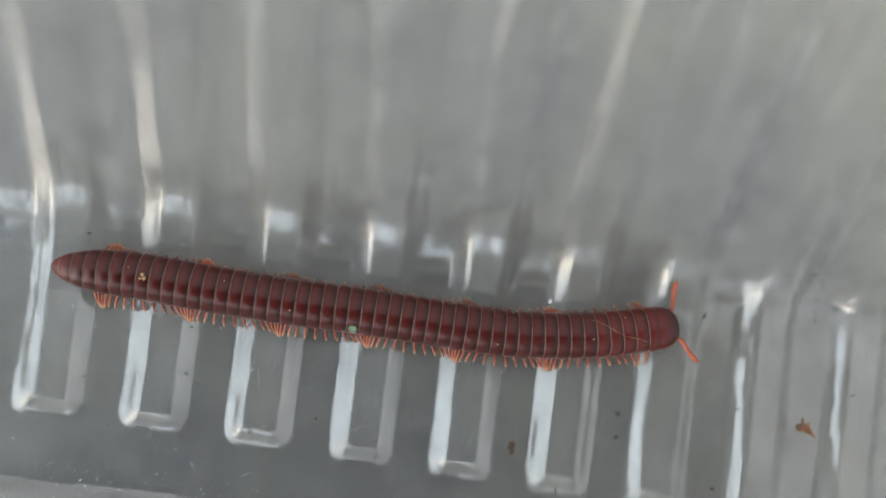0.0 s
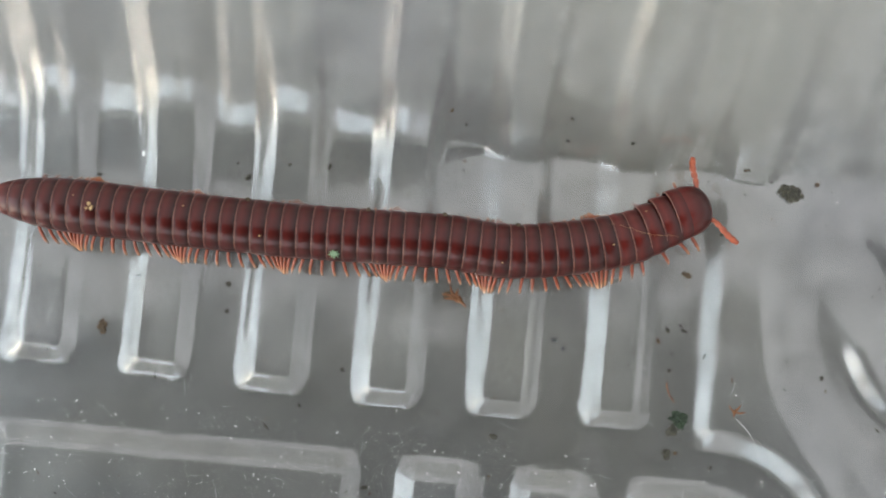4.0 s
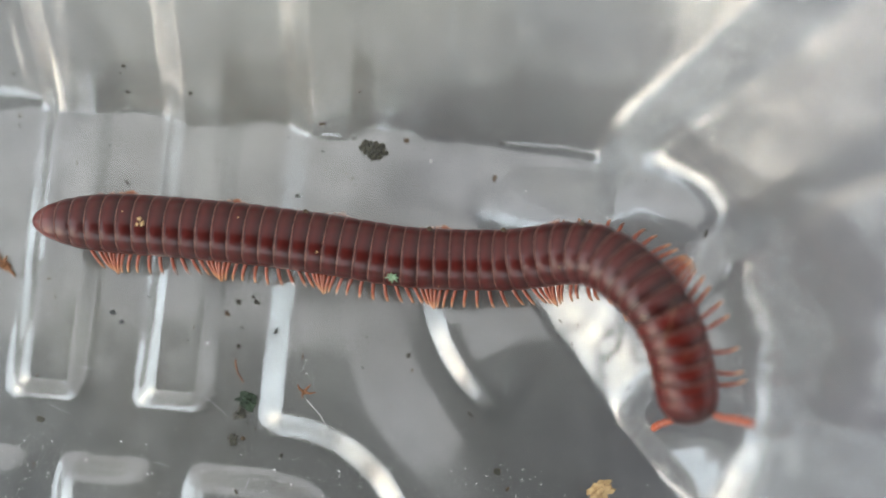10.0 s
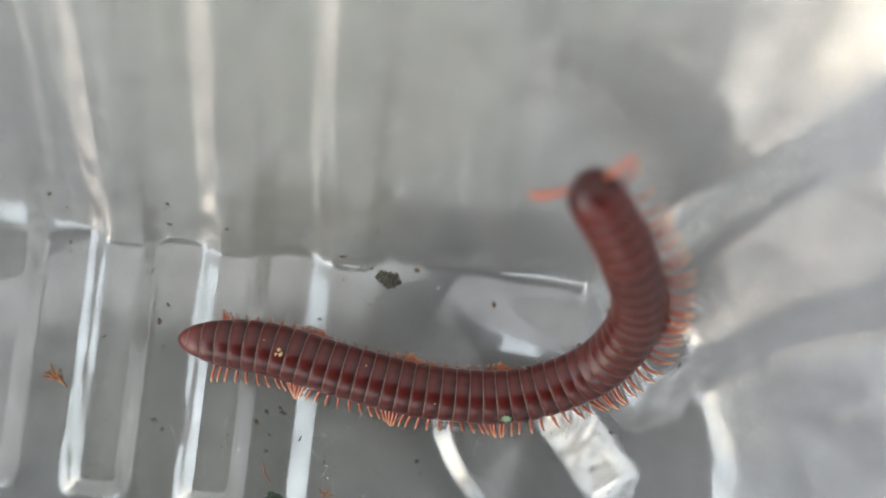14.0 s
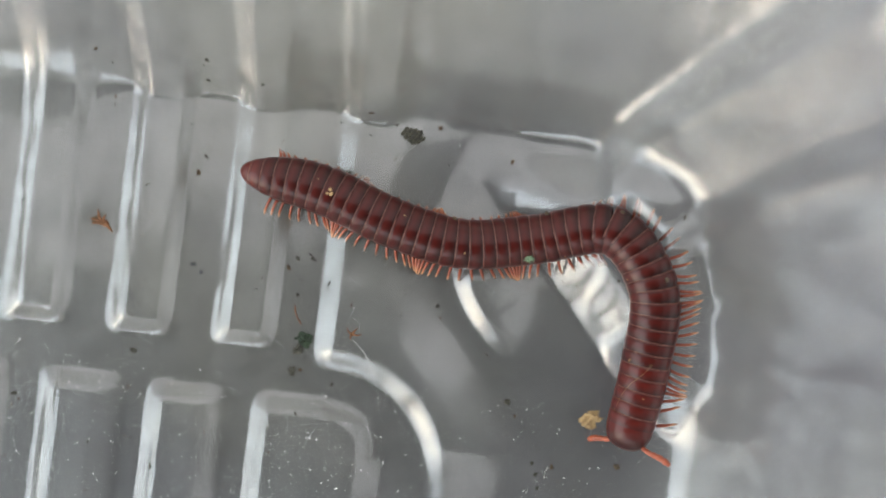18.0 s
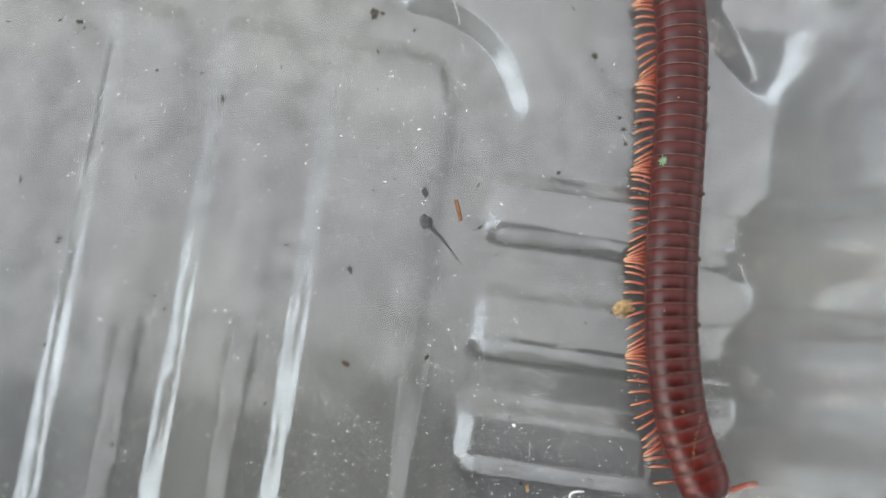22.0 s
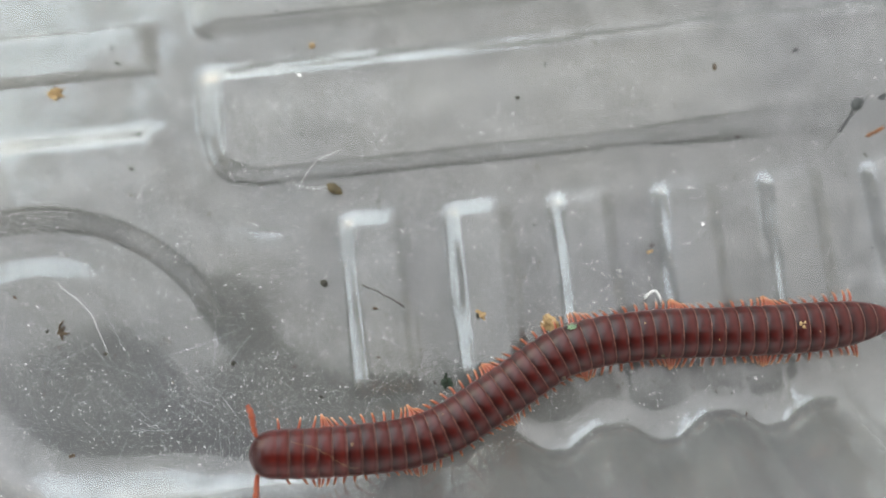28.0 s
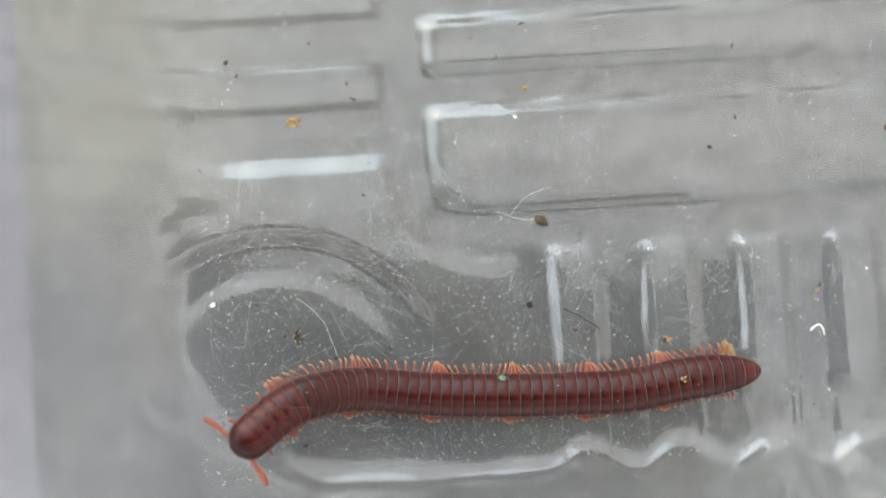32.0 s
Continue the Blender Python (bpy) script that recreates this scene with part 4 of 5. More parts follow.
def build_millipede():
    root = tagged(new("millipede"), "dark maroon rusty millipede with orange legs crawling in a plastic tray", "millipede")
    rings = []
    legs = []
    leg_data = None
    for k in range(RINGS):
        r = girth(k)
        mat = SHELL if 0 < k < RINGS - 5 else (SHELL_TAIL if k < 1 else SHELL_HEAD)
        body = part("body_ring", ring_mesh(k, PITCH), mat, root)
        part("hind_edge", edge_mesh(girth(k - 0.5), PITCH), HIND_EDGE, body, "pale horn-coloured hind edge")
        rings.append(body)
        pairs = 0 if k < 2 else (1 if k > RINGS - 4 else 2)
        for p in range(pairs):
            for side in (1, -1):
                if leg_data is None:
                    leg = part("leg", leg_mesh(0.80), LEG, body, "curved orange walking leg")
                    leg_data = leg.data
                else:
                    leg = new("leg", leg_data)
                    leg.parent = body
                    leg["label"] = "curved orange walking leg"
                hip = Vector(((0.22 - 0.5 * p) * PITCH, side * 0.07, -0.80 * r)) * CM
                legs.append((leg, hip, side, k + 0.5 * (1 - p)))
    # tail cap: a rounded cone with the two anal valves
    bm = bmesh.new()
    r = girth(0)
    lathe(bm, [(x * PITCH, 0.985 * girth(x)) for x in (0.1, -0.2, -0.5, -0.75, -0.95, -1.1, -1.2, -1.249)])
    bmesh.ops.scale(bm, vec=(CM, CM, CM), verts=bm.verts)
    tail = part("tail_cap", bm, SHELL_TAIL, root, "paler rounded tail cap")
    # collar and head
    bm = bmesh.new()
    r = girth(RINGS) * 0.985
    lathe(bm, [(-0.95 * PITCH, 0.96 * r), (-0.7 * PITCH, 0.985 * r), (0.0 * PITCH, 1.0 * r), (0.45 * PITCH, 0.955 * r), (0.85 * PITCH, 0.86 * r), (1.15 * PITCH, 0.73 * r), (1.36 * PITCH, 0.57 * r), (1.49 * PITCH, 0.37 * r), (1.54 * PITCH, 0.02 * r)])
    bmesh.ops.scale(bm, vec=(CM, CM, CM), verts=bm.verts)
    head = part("collar", bm, SHELL_HEAD, root, "smooth red collar plate behind the head")
    bm = bmesh.new()
    bmesh.ops.create_uvsphere(bm, u_segments=24, v_segments=14, radius=1.0)
    for v in bm.verts:
        v.co = Vector((v.co.x * 0.13 + 0.085, v.co.y * 0.165, v.co.z * 0.15 - 0.05)) * CM
    part("head_capsule", bm, SHELL_HEAD, head, "red domed head capsule")
    for side in (1, -1):
        bm = bmesh.new()
        for a in range(5):
            for b in range(3):
                lump(bm, 0.011 * CM, a + b, 0.9, 1, 0.1, Vector((0.095 + 0.017 * a - 0.008 * b, side * (0.172 + 0.006 * b - 0.014 * a), 0.030 - 0.020 * b)) * CM)
        part("eye_patch", bm, EYE, head, "small black patch of simple eyes")
        at = Vector((0.15, side * 0.125, -0.01))
        joints, thick = [], []
        for n, (step_x, step_y, step_z, fat) in enumerate(((0.024, 0.032, 0.004, 0.022), (0.020, 0.056, 0.006, 0.026), (0.016, 0.056, 0.000, 0.028), (0.020, 0.052, -0.006, 0.030), (0.028, 0.044, -0.012, 0.030), (0.016, 0.018, -0.010, 0.024))):
            nxt = at + Vector((step_x, side * step_y, step_z))
            joints += [at * CM, at.lerp(nxt, 0.3) * CM, at.lerp(nxt, 0.8) * CM]
            thick += [fat * 0.5 * CM, fat * 0.76 * CM, fat * 0.8 * CM]
            at = nxt
        bm = tube(bmesh.new(), [j * 1.06 for j in joints] + [at * 1.06 * CM], [1.25 * f for f in thick] + [0.010 * CM], 8)
        feeler = part("antenna", bm, FEELER, head, "jointed orange antenna")
        legs.append((feeler, Vector((0, 0, 0)), side * 9, -1))
    # crumbs that ride on the back
    bm = bmesh.new()
    for n in range(9):
        a = n * 2.4
        tube(bm, [(0, 0, 0.0), (0.022 * CM * math.cos(a), 0.022 * CM * math.sin(a), 0.012 * CM), (0.05 * CM * math.cos(a), 0.04 * CM * math.sin(a), (0.01 + 0.012 * (n % 3)) * CM)], [0.012 * CM, 0.010 * CM, 0.003 * CM], 5)
    tuft = part("moss_flake", bm, PALE_GREEN, rings[22], "pale green moss flake stuck to the ring")
    tuft.matrix_basis = pose(0, -0.185 * CM, 0.125 * CM, 50)
    bm = bmesh.new()
    for n in range(4):
        lump(bm, (0.014 + 0.005 * (n % 2)) * CM, n, 0.6, 1, 0.5, Vector((0.022 * math.cos(n * 1.9), 0.026 * math.sin(n * 1.9), 0)) * CM)
    bit = part("tan_crumb", bm, TAN, rings[6], "tan crumb stuck to the ring")
    bit.matrix_basis = pose(0, -0.03 * CM, 0.215 * CM)
    for n, k in enumerate((5, 12, 17, 25, 33, 40, 43)):
        a = radians(90 + 130 * (noise.noise(Vector((n * 3.7, 0.5, 0)))))
        bm = lump(bmesh.new(), (0.006 + 0.003 * (n % 3) / 2) * CM, n, 0.7, 1, 0.4)
        grit = part("grit", bm, TAN, rings[k])
        grit.matrix_basis = pose(0.02 * CM * (n % 3 - 1), girth(k) * math.cos(a) * CM, girth(k) * 0.94 * math.sin(a) * CM)
    for n, k in enumerate((16, 24, 29, 34)):
        bm = lump(bmesh.new(), 0.024 * CM, n + 5, 0.5, 1, 0.5)
        soil = part("soil_grain", bm, SOIL, rings[k])
        soil.matrix_basis = pose(0, girth(k) * 0.86 * CM, girth(k) * 0.50 * CM)
    hair = []
    for n in range(9):
        y, rr = 0.15 - 0.30 * n / 8 + 0.02 * math.sin(n), 1.012 * girth(42)
        hair.append(Vector(((-2.2 + 4.6 * n / 8) * PITCH, y, 0.94 * math.sqrt(rr * rr - y * y))) * CM)
    part("hair", tube(bmesh.new(), hair, [0.0010 * CM] * 9, 5), TAN, rings[42], "fine pale hair lying across the rings")
    return root, rings, tail, head, legs


millipede, body_rings, tail_cap, collar, walking_legs = build_millipede()

cam.data.dof.use_dof = True
cam.data.dof.focus_object = body_rings[RINGS // 2]
cam.data.dof.aperture_fstop = 7.5


# ---- the telephone that is held over the tray; the clear floor mirrors it ----
def rounded_slab(x0, x1, y0, y1, z0, z1, corner, bevel):
    bm = bmesh.new()
    ring = []
    for cx, cy, a0 in ((x1 - corner, y1 - corner, 0), (x0 + corner, y1 - corner, 90), (x0 + corner, y0 + corner, 180), (x1 - corner, y0 + corner, 270)):
        for n in range(7):
            a = radians(a0 + 15 * n)
            ring.append((cx + corner * math.cos(a), cy + corner * math.sin(a)))
    low, high = [bm.verts.new((x, y, z0)) for x, y in ring], [bm.verts.new((x, y, z1)) for x, y in ring]
    bm.faces.new(list(reversed(low)))
    bm.faces.new(high)
    for i in range(len(ring)):
        k = (i + 1) % len(ring)
        bm.faces.new((low[i], low[k], high[k], high[i]))
    rims = [e for e in bm.edges if abs(e.verts[0].co.z - e.verts[1].co.z) < 1e-6]
    bmesh.ops.bevel(bm, geom=rims, offset=bevel, segments=3, affect="EDGES")
    return bm


def build_phone():
    """Its back faces the tray; the lens looks out near one long edge."""
    ob = tagged(new("mobile_phone"), "black mobile phone held flat over the plastic tray", "phone")
    part("case", rounded_slab(-0.090, 0.076, -0.069, 0.0035, 0.0125, 0.0205, 0.009, 0.002), PHONE_BACK, ob)
    part("screen", rounded_slab(-0.088, 0.074, -0.067, 0.0015, 0.0203, 0.0209, 0.008, 0.0002), PHONE_GLASS, ob, "dark glass screen")
    part("lens_rim", rounded_slab(-0.006, 0.006, -0.006, 0.006, 0.0115, 0.0127, 0.0059, 0.0004), PHONE_GLASS, ob, "glossy black lens rim")
    return ob


mobile_phone = build_phone()


# ---- motion ----
SPINES = []


def spine(t, *points):
    """The line of the body at t seconds, from the tail to the head, in centimetres."""
    SPINES.append((float(t), np.array(points)))


def body_lines():
    spine(0, (-6.94, 1.71, 0.33), (-6.17, 1.71, 0.33), (-5.41, 1.67, 0.33), (-4.64, 1.64, 0.33), (-3.87, 1.63, 0.33), (-3.11, 1.60, 0.33), (-2.34, 1.59, 0.33), (-1.58, 1.68, 0.33), (-0.84, 1.85, 0.33))
    spine(1, (-5.75, 1.74, 0.33), (-4.98, 1.66, 0.33), (-4.21, 1.60, 0.33), (-3.44, 1.56, 0.33), (-2.67, 1.56, 0.33), (-1.90, 1.59, 0.33), (-1.13, 1.67, 0.33), (-0.38, 1.85, 0.33), (0.38, 1.98, 0.33))
    spine(2, (-4.55, 1.67, 0.33), (-3.80, 1.62, 0.33), (-3.05, 1.55, 0.33), (-2.30, 1.51, 0.33), (-1.55, 1.53, 0.33), (-0.80, 1.58, 0.33), (-0.05, 1.66, 0.33), (0.70, 1.75, 0.33), (1.44, 1.90, 0.33))
    spine(2.5, (-4.26, 1.55, 0.33), (-3.51, 1.54, 0.33), (-2.76, 1.50, 0.33), (-2.01, 1.50, 0.33), (-1.26, 1.54, 0.33), (-0.51, 1.58, 0.33), (0.24, 1.65, 0.33), (0.96, 1.87, 0.33), (1.67, 2.12, 0.33))
    spine(4.5, (-2.63, 1.43, 0.33), (-1.87, 1.41, 0.33), (-1.12, 1.39, 0.33), (-0.37, 1.38, 0.33), (0.38, 1.38, 0.33), (1.14, 1.38, 0.33), (1.89, 1.37, 0.33), (2.62, 1.51, 0.33), (3.32, 1.80, 0.33))
    spine(5, (-1.92, 1.45, 0.33), (-1.18, 1.42, 0.33), (-0.44, 1.40, 0.33), (0.31, 1.40, 0.33), (1.05, 1.40, 0.33), (1.79, 1.37, 0.33), (2.53, 1.42, 0.33), (3.26, 1.57, 0.33), (4.00, 1.67, 0.33))
    spine(5.5, (-1.29, 1.47, 0.33), (-0.55, 1.45, 0.33), (0.19, 1.44, 0.33), (0.93, 1.45, 0.33), (1.67, 1.46, 0.33), (2.41, 1.47, 0.33), (3.15, 1.52, 0.33), (3.87, 1.65, 0.33), (4.60, 1.76, 0.33))
    spine(6, (-0.70, 1.37, 0.33), (0.05, 1.36, 0.33), (0.79, 1.35, 0.33), (1.54, 1.35, 0.33), (2.28, 1.38, 0.33), (3.02, 1.42, 0.33), (3.77, 1.45, 0.33), (4.51, 1.43, 0.33), (5.26, 1.41, 0.33))
    spine(6.5, (-0.23, 1.40, 0.33), (0.50, 1.43, 0.33), (1.23, 1.45, 0.33), (1.97, 1.47, 0.33), (2.70, 1.48, 0.33), (3.43, 1.43, 0.33), (4.15, 1.32, 0.33), (4.87, 1.21, 0.33), (5.61, 1.18, 0.33))
    spine(7, (0.18, 1.32, 0.33), (0.90, 1.31, 0.33), (1.62, 1.34, 0.33), (2.35, 1.38, 0.33), (3.07, 1.40, 0.33), (3.80, 1.36, 0.33), (4.51, 1.27, 0.33), (5.22, 1.30, 0.43), (5.88, 1.53, 0.65))
    spine(7.5, (0.40, 1.24, 0.33), (1.10, 1.25, 0.33), (1.81, 1.26, 0.33), (2.52, 1.26, 0.33), (3.22, 1.24, 0.33), (3.93, 1.16, 0.33), (4.63, 1.15, 0.35), (5.09, 1.38, 0.80), (5.38, 1.88, 1.20))
    spine(8, (0.53, 1.28, 0.33), (1.24, 1.29, 0.33), (1.96, 1.33, 0.33), (2.68, 1.37, 0.33), (3.39, 1.38, 0.33), (4.11, 1.33, 0.32), (4.82, 1.33, 0.39), (5.23, 1.68, 0.79), (5.27, 2.25, 1.20))
    spine(8.5, (0.71, 1.41, 0.33), (1.38, 1.41, 0.33), (2.05, 1.43, 0.33), (2.72, 1.44, 0.33), (3.39, 1.42, 0.33), (4.06, 1.41, 0.34), (4.67, 1.57, 0.49), (5.03, 1.93, 0.90), (5.13, 2.44, 1.30))
    spine(9, (0.83, 1.29, 0.33), (1.52, 1.33, 0.33), (2.21, 1.37, 0.33), (2.90, 1.38, 0.33), (3.60, 1.36, 0.33), (4.29, 1.33, 0.32), (4.93, 1.47, 0.50), (5.39, 1.79, 0.90), (6.00, 1.99, 1.10))
    spine(9.5, (0.91, 1.31, 0.33), (1.59, 1.33, 0.33), (2.26, 1.32, 0.33), (2.94, 1.29, 0.33), (3.61, 1.26, 0.32), (4.28, 1.31, 0.38), (4.91, 1.47, 0.55), (5.51, 1.51, 0.84), (6.03, 1.13, 0.80))
    spine(10, (1.10, 1.32, 0.33), (1.81, 1.36, 0.33), (2.52, 1.37, 0.33), (3.23, 1.35, 0.33), (3.93, 1.31, 0.33), (4.63, 1.35, 0.39), (5.28, 1.42, 0.66), (5.76, 1.01, 0.91), (6.02, 0.37, 0.80))
    spine(10.5, (1.17, 1.37, 0.33), (1.89, 1.38, 0.33), (2.61, 1.37, 0.33), (3.33, 1.34, 0.33), (4.05, 1.29, 0.31), (4.76, 1.36, 0.43), (5.44, 1.36, 0.64), (5.86, 0.83, 0.71), (5.88, 0.12, 0.60))
    spine(11, (1.12, 1.36, 0.33), (1.83, 1.41, 0.33), (2.53, 1.40, 0.33), (3.23, 1.35, 0.33), (3.93, 1.28, 0.33), (4.62, 1.32, 0.34), (5.27, 1.42, 0.57), (5.70, 1.10, 1.00), (6.24, 0.84, 1.20))
    spine(11.5, (1.22, 1.46, 0.33), (1.90, 1.45, 0.33), (2.59, 1.43, 0.33), (3.27, 1.39, 0.33), (3.95, 1.36, 0.32), (4.63, 1.35, 0.34), (5.29, 1.44, 0.48), (5.79, 1.53, 0.92), (6.07, 1.76, 1.50))
    spine(12, (1.41, 1.37, 0.33), (2.10, 1.39, 0.33), (2.79, 1.37, 0.33), (3.47, 1.29, 0.33), (4.15, 1.24, 0.33), (4.83, 1.30, 0.34), (5.41, 1.48, 0.65), (5.73, 1.69, 1.20), (5.95, 2.10, 1.70))
    spine(12.5, (1.53, 1.43, 0.33), (2.21, 1.44, 0.33), (2.89, 1.40, 0.33), (3.56, 1.32, 0.33), (4.24, 1.27, 0.32), (4.91, 1.38, 0.40), (5.37, 1.71, 0.74), (5.55, 2.08, 1.28), (5.66, 2.48, 1.80))
    spine(13, (1.69, 1.39, 0.33), (2.39, 1.41, 0.33), (3.09, 1.33, 0.33), (3.79, 1.24, 0.33), (4.50, 1.23, 0.33), (5.18, 1.38, 0.36), (5.57, 1.79, 0.74), (5.69, 2.12, 1.35), (6.03, 2.37, 1.90))
    spine(13.5, (1.73, 1.55, 0.33), (2.41, 1.49, 0.33), (3.10, 1.40, 0.33), (3.78, 1.33, 0.33), (4.47, 1.33, 0.32), (5.10, 1.56, 0.42), (5.50, 1.94, 0.80), (5.61, 2.33, 1.35), (5.56, 2.84, 1.80))
    spine(14, (1.87, 1.43, 0.33), (2.60, 1.42, 0.33), (3.32, 1.29, 0.33), (4.04, 1.20, 0.33), (4.76, 1.25, 0.35), (5.38, 1.56, 0.54), (5.58, 2.01, 1.05), (5.36, 2.42, 1.60), (4.96, 2.88, 2.00))
    spine(14.5, (1.97, 1.49, 0.33), (2.63, 1.39, 0.33), (3.31, 1.30, 0.33), (3.98, 1.22, 0.32), (4.65, 1.27, 0.33), (5.20, 1.56, 0.53), (5.40, 1.97, 1.02), (5.32, 2.36, 1.56), (5.29, 2.77, 2.10))
    spine(14.9, (1.987, 1.497, 0.330), (2.695, 1.396, 0.330), (3.316, 1.315, 0.330), (3.938, 1.241, 0.322), (4.651, 1.283, 0.329), (5.244, 1.606, 0.551), (5.483, 1.974, 0.998), (5.524, 2.413, 1.443), (5.642, 2.920, 1.934))
    spine(15.3, (2.026, 1.515, 0.330), (2.735, 1.427, 0.330), (3.355, 1.348, 0.330), (3.975, 1.274, 0.324), (4.687, 1.317, 0.327), (5.297, 1.629, 0.515), (5.654, 1.926, 0.934), (6.047, 2.306, 1.236), (6.578, 2.676, 1.537))
    spine(15.7, (2.074, 1.535, 0.330), (2.782, 1.463, 0.330), (3.401, 1.387, 0.330), (4.019, 1.313, 0.327), (4.729, 1.358, 0.324), (5.358, 1.654, 0.472), (5.820, 1.814, 0.858), (6.428, 1.768, 1.40), (7.110, 1.580, 2.019))
    spine(16.1, (2.113, 1.553, 0.330), (2.822, 1.494, 0.330), (3.439, 1.419, 0.330), (4.056, 1.346, 0.329), (4.764, 1.392, 0.322), (5.405, 1.673, 0.437), (5.914, 1.689, 0.794), (6.354, 1.250, 0.95), (6.731, 0.659, 1.20))
    spine(16.5, (2.13, 1.56, 0.33), (2.81, 1.51, 0.33), (3.48, 1.43, 0.33), (4.15, 1.35, 0.33), (4.82, 1.41, 0.32), (5.42, 1.68, 0.42), (5.94, 1.63, 0.77), (6.24, 1.06, 0.69), (6.40, 0.43, 0.50))
    spine(17, (2.06, 1.58, 0.33), (2.76, 1.55, 0.33), (3.44, 1.38, 0.33), (4.12, 1.25, 0.33), (4.80, 1.36, 0.33), (5.44, 1.63, 0.41), (5.99, 1.39, 0.59), (6.17, 0.72, 0.59), (6.24, 0.03, 0.50))
    spine(17.5, (2.00, 1.69, 0.33), (2.68, 1.61, 0.33), (3.36, 1.50, 0.33), (4.04, 1.36, 0.33), (4.71, 1.46, 0.32), (5.36, 1.64, 0.43), (5.83, 1.26, 0.60), (5.88, 0.58, 0.50), (5.86, -0.10, 0.40))
    spine(18, (2.07, 1.60, 0.33), (2.77, 1.52, 0.33), (3.44, 1.30, 0.33), (4.13, 1.18, 0.33), (4.81, 1.31, 0.32), (5.47, 1.46, 0.46), (5.89, 0.97, 0.51), (5.91, 0.27, 0.45), (5.83, -0.43, 0.40))
    spine(18.5, (2.13, 1.67, 0.33), (2.83, 1.57, 0.33), (3.52, 1.44, 0.33), (4.21, 1.30, 0.33), (4.91, 1.33, 0.32), (5.57, 1.20, 0.48), (5.93, 0.63, 0.49), (5.91, -0.06, 0.39), (5.69, -0.73, 0.33))
    spine(19, (2.09, 1.65, 0.33), (2.82, 1.53, 0.33), (3.53, 1.31, 0.33), (4.26, 1.16, 0.33), (4.99, 1.28, 0.37), (5.65, 1.11, 0.50), (5.80, 0.39, 0.49), (5.70, -0.34, 0.43), (5.48, -1.04, 0.33))
    spine(19.5, (2.18, 1.59, 0.33), (2.92, 1.40, 0.33), (3.66, 1.19, 0.33), (4.42, 1.07, 0.32), (5.17, 0.98, 0.38), (5.62, 0.44, 0.46), (5.58, -0.32, 0.42), (5.54, -1.08, 0.36), (5.49, -1.84, 0.33))
    spine(20, (2.48, 1.49, 0.33), (3.21, 1.39, 0.33), (3.93, 1.22, 0.33), (4.64, 1.02, 0.33), (5.30, 0.71, 0.33), (5.65, 0.08, 0.33), (5.67, -0.66, 0.33), (5.65, -1.39, 0.33), (5.75, -2.12, 0.33))
    spine(20.5, (2.82, 1.31, 0.33), (3.55, 1.16, 0.33), (4.28, 1.04, 0.33), (4.97, 0.80, 0.33), (5.44, 0.24, 0.33), (5.58, -0.49, 0.33), (5.61, -1.23, 0.33), (5.73, -1.96, 0.33), (6.04, -2.63, 0.33))
    spine(21, (3.45, 1.45, 0.33), (4.17, 1.29, 0.33), (4.85, 0.99, 0.33), (5.36, 0.46, 0.33), (5.54, -0.25, 0.33), (5.57, -0.99, 0.33), (5.63, -1.73, 0.33), (5.76, -2.45, 0.33), (5.91, -3.18, 0.33))
    spine(22, (4.65, 1.10, 0.33), (5.23, 0.70, 0.33), (5.43, 0.05, 0.33), (5.51, -0.65, 0.33), (5.55, -1.35, 0.33), (5.58, -2.05, 0.33), (5.66, -2.75, 0.33), (5.82, -3.43, 0.33), (6.13, -4.06, 0.33))
    spine(23, (4.95, 0.75, 0.33), (5.31, 0.08, 0.33), (5.44, -0.66, 0.33), (5.47, -1.42, 0.33), (5.49, -2.18, 0.33), (5.54, -2.94, 0.33), (5.65, -3.69, 0.33), (5.74, -4.44, 0.33), (5.65, -5.20, 0.33))
    spine(23.5, (5.36, 0.21, 0.33), (5.42, -0.53, 0.33), (5.44, -1.28, 0.33), (5.42, -2.02, 0.33), (5.40, -2.77, 0.33), (5.39, -3.52, 0.33), (5.42, -4.26, 0.33), (5.46, -5.01, 0.33), (5.50, -5.75, 0.33))
    spine(24, (5.39, -0.50, 0.33), (5.33, -1.23, 0.33), (5.30, -1.97, 0.33), (5.26, -2.71, 0.33), (5.35, -3.45, 0.33), (5.40, -4.19, 0.33), (5.44, -4.93, 0.33), (5.52, -5.66, 0.33), (5.60, -6.40, 0.33))
    spine(24.5, (5.49, -1.04, 0.33), (5.45, -1.78, 0.33), (5.47, -2.51, 0.33), (5.41, -3.24, 0.33), (5.40, -3.98, 0.33), (5.41, -4.72, 0.33), (5.46, -5.45, 0.33), (5.57, -6.18, 0.33), (5.70, -6.90, 0.33))
    spine(26.5, (5.48, -2.00, 0.33), (5.32, -2.69, 0.33), (5.26, -3.40, 0.33), (5.25, -4.11, 0.33), (5.32, -4.82, 0.33), (5.48, -5.51, 0.33), (5.74, -6.18, 0.33), (6.06, -6.81, 0.39), (6.20, -7.50, 0.40))
    spine(27, (5.46, -2.07, 0.33), (5.41, -2.78, 0.33), (5.41, -3.49, 0.33), (5.39, -4.20, 0.33), (5.42, -4.91, 0.33), (5.65, -5.57, 0.33), (5.95, -6.21, 0.33), (6.13, -6.90, 0.39), (6.20, -7.60, 0.40))
    spine(27.5, (5.36, -2.13, 0.33), (5.29, -2.81, 0.33), (5.24, -3.48, 0.33), (5.19, -4.16, 0.33), (5.25, -4.84, 0.33), (5.48, -5.47, 0.33), (5.90, -6.00, 0.33), (6.10, -6.64, 0.33), (6.18, -7.31, 0.33))
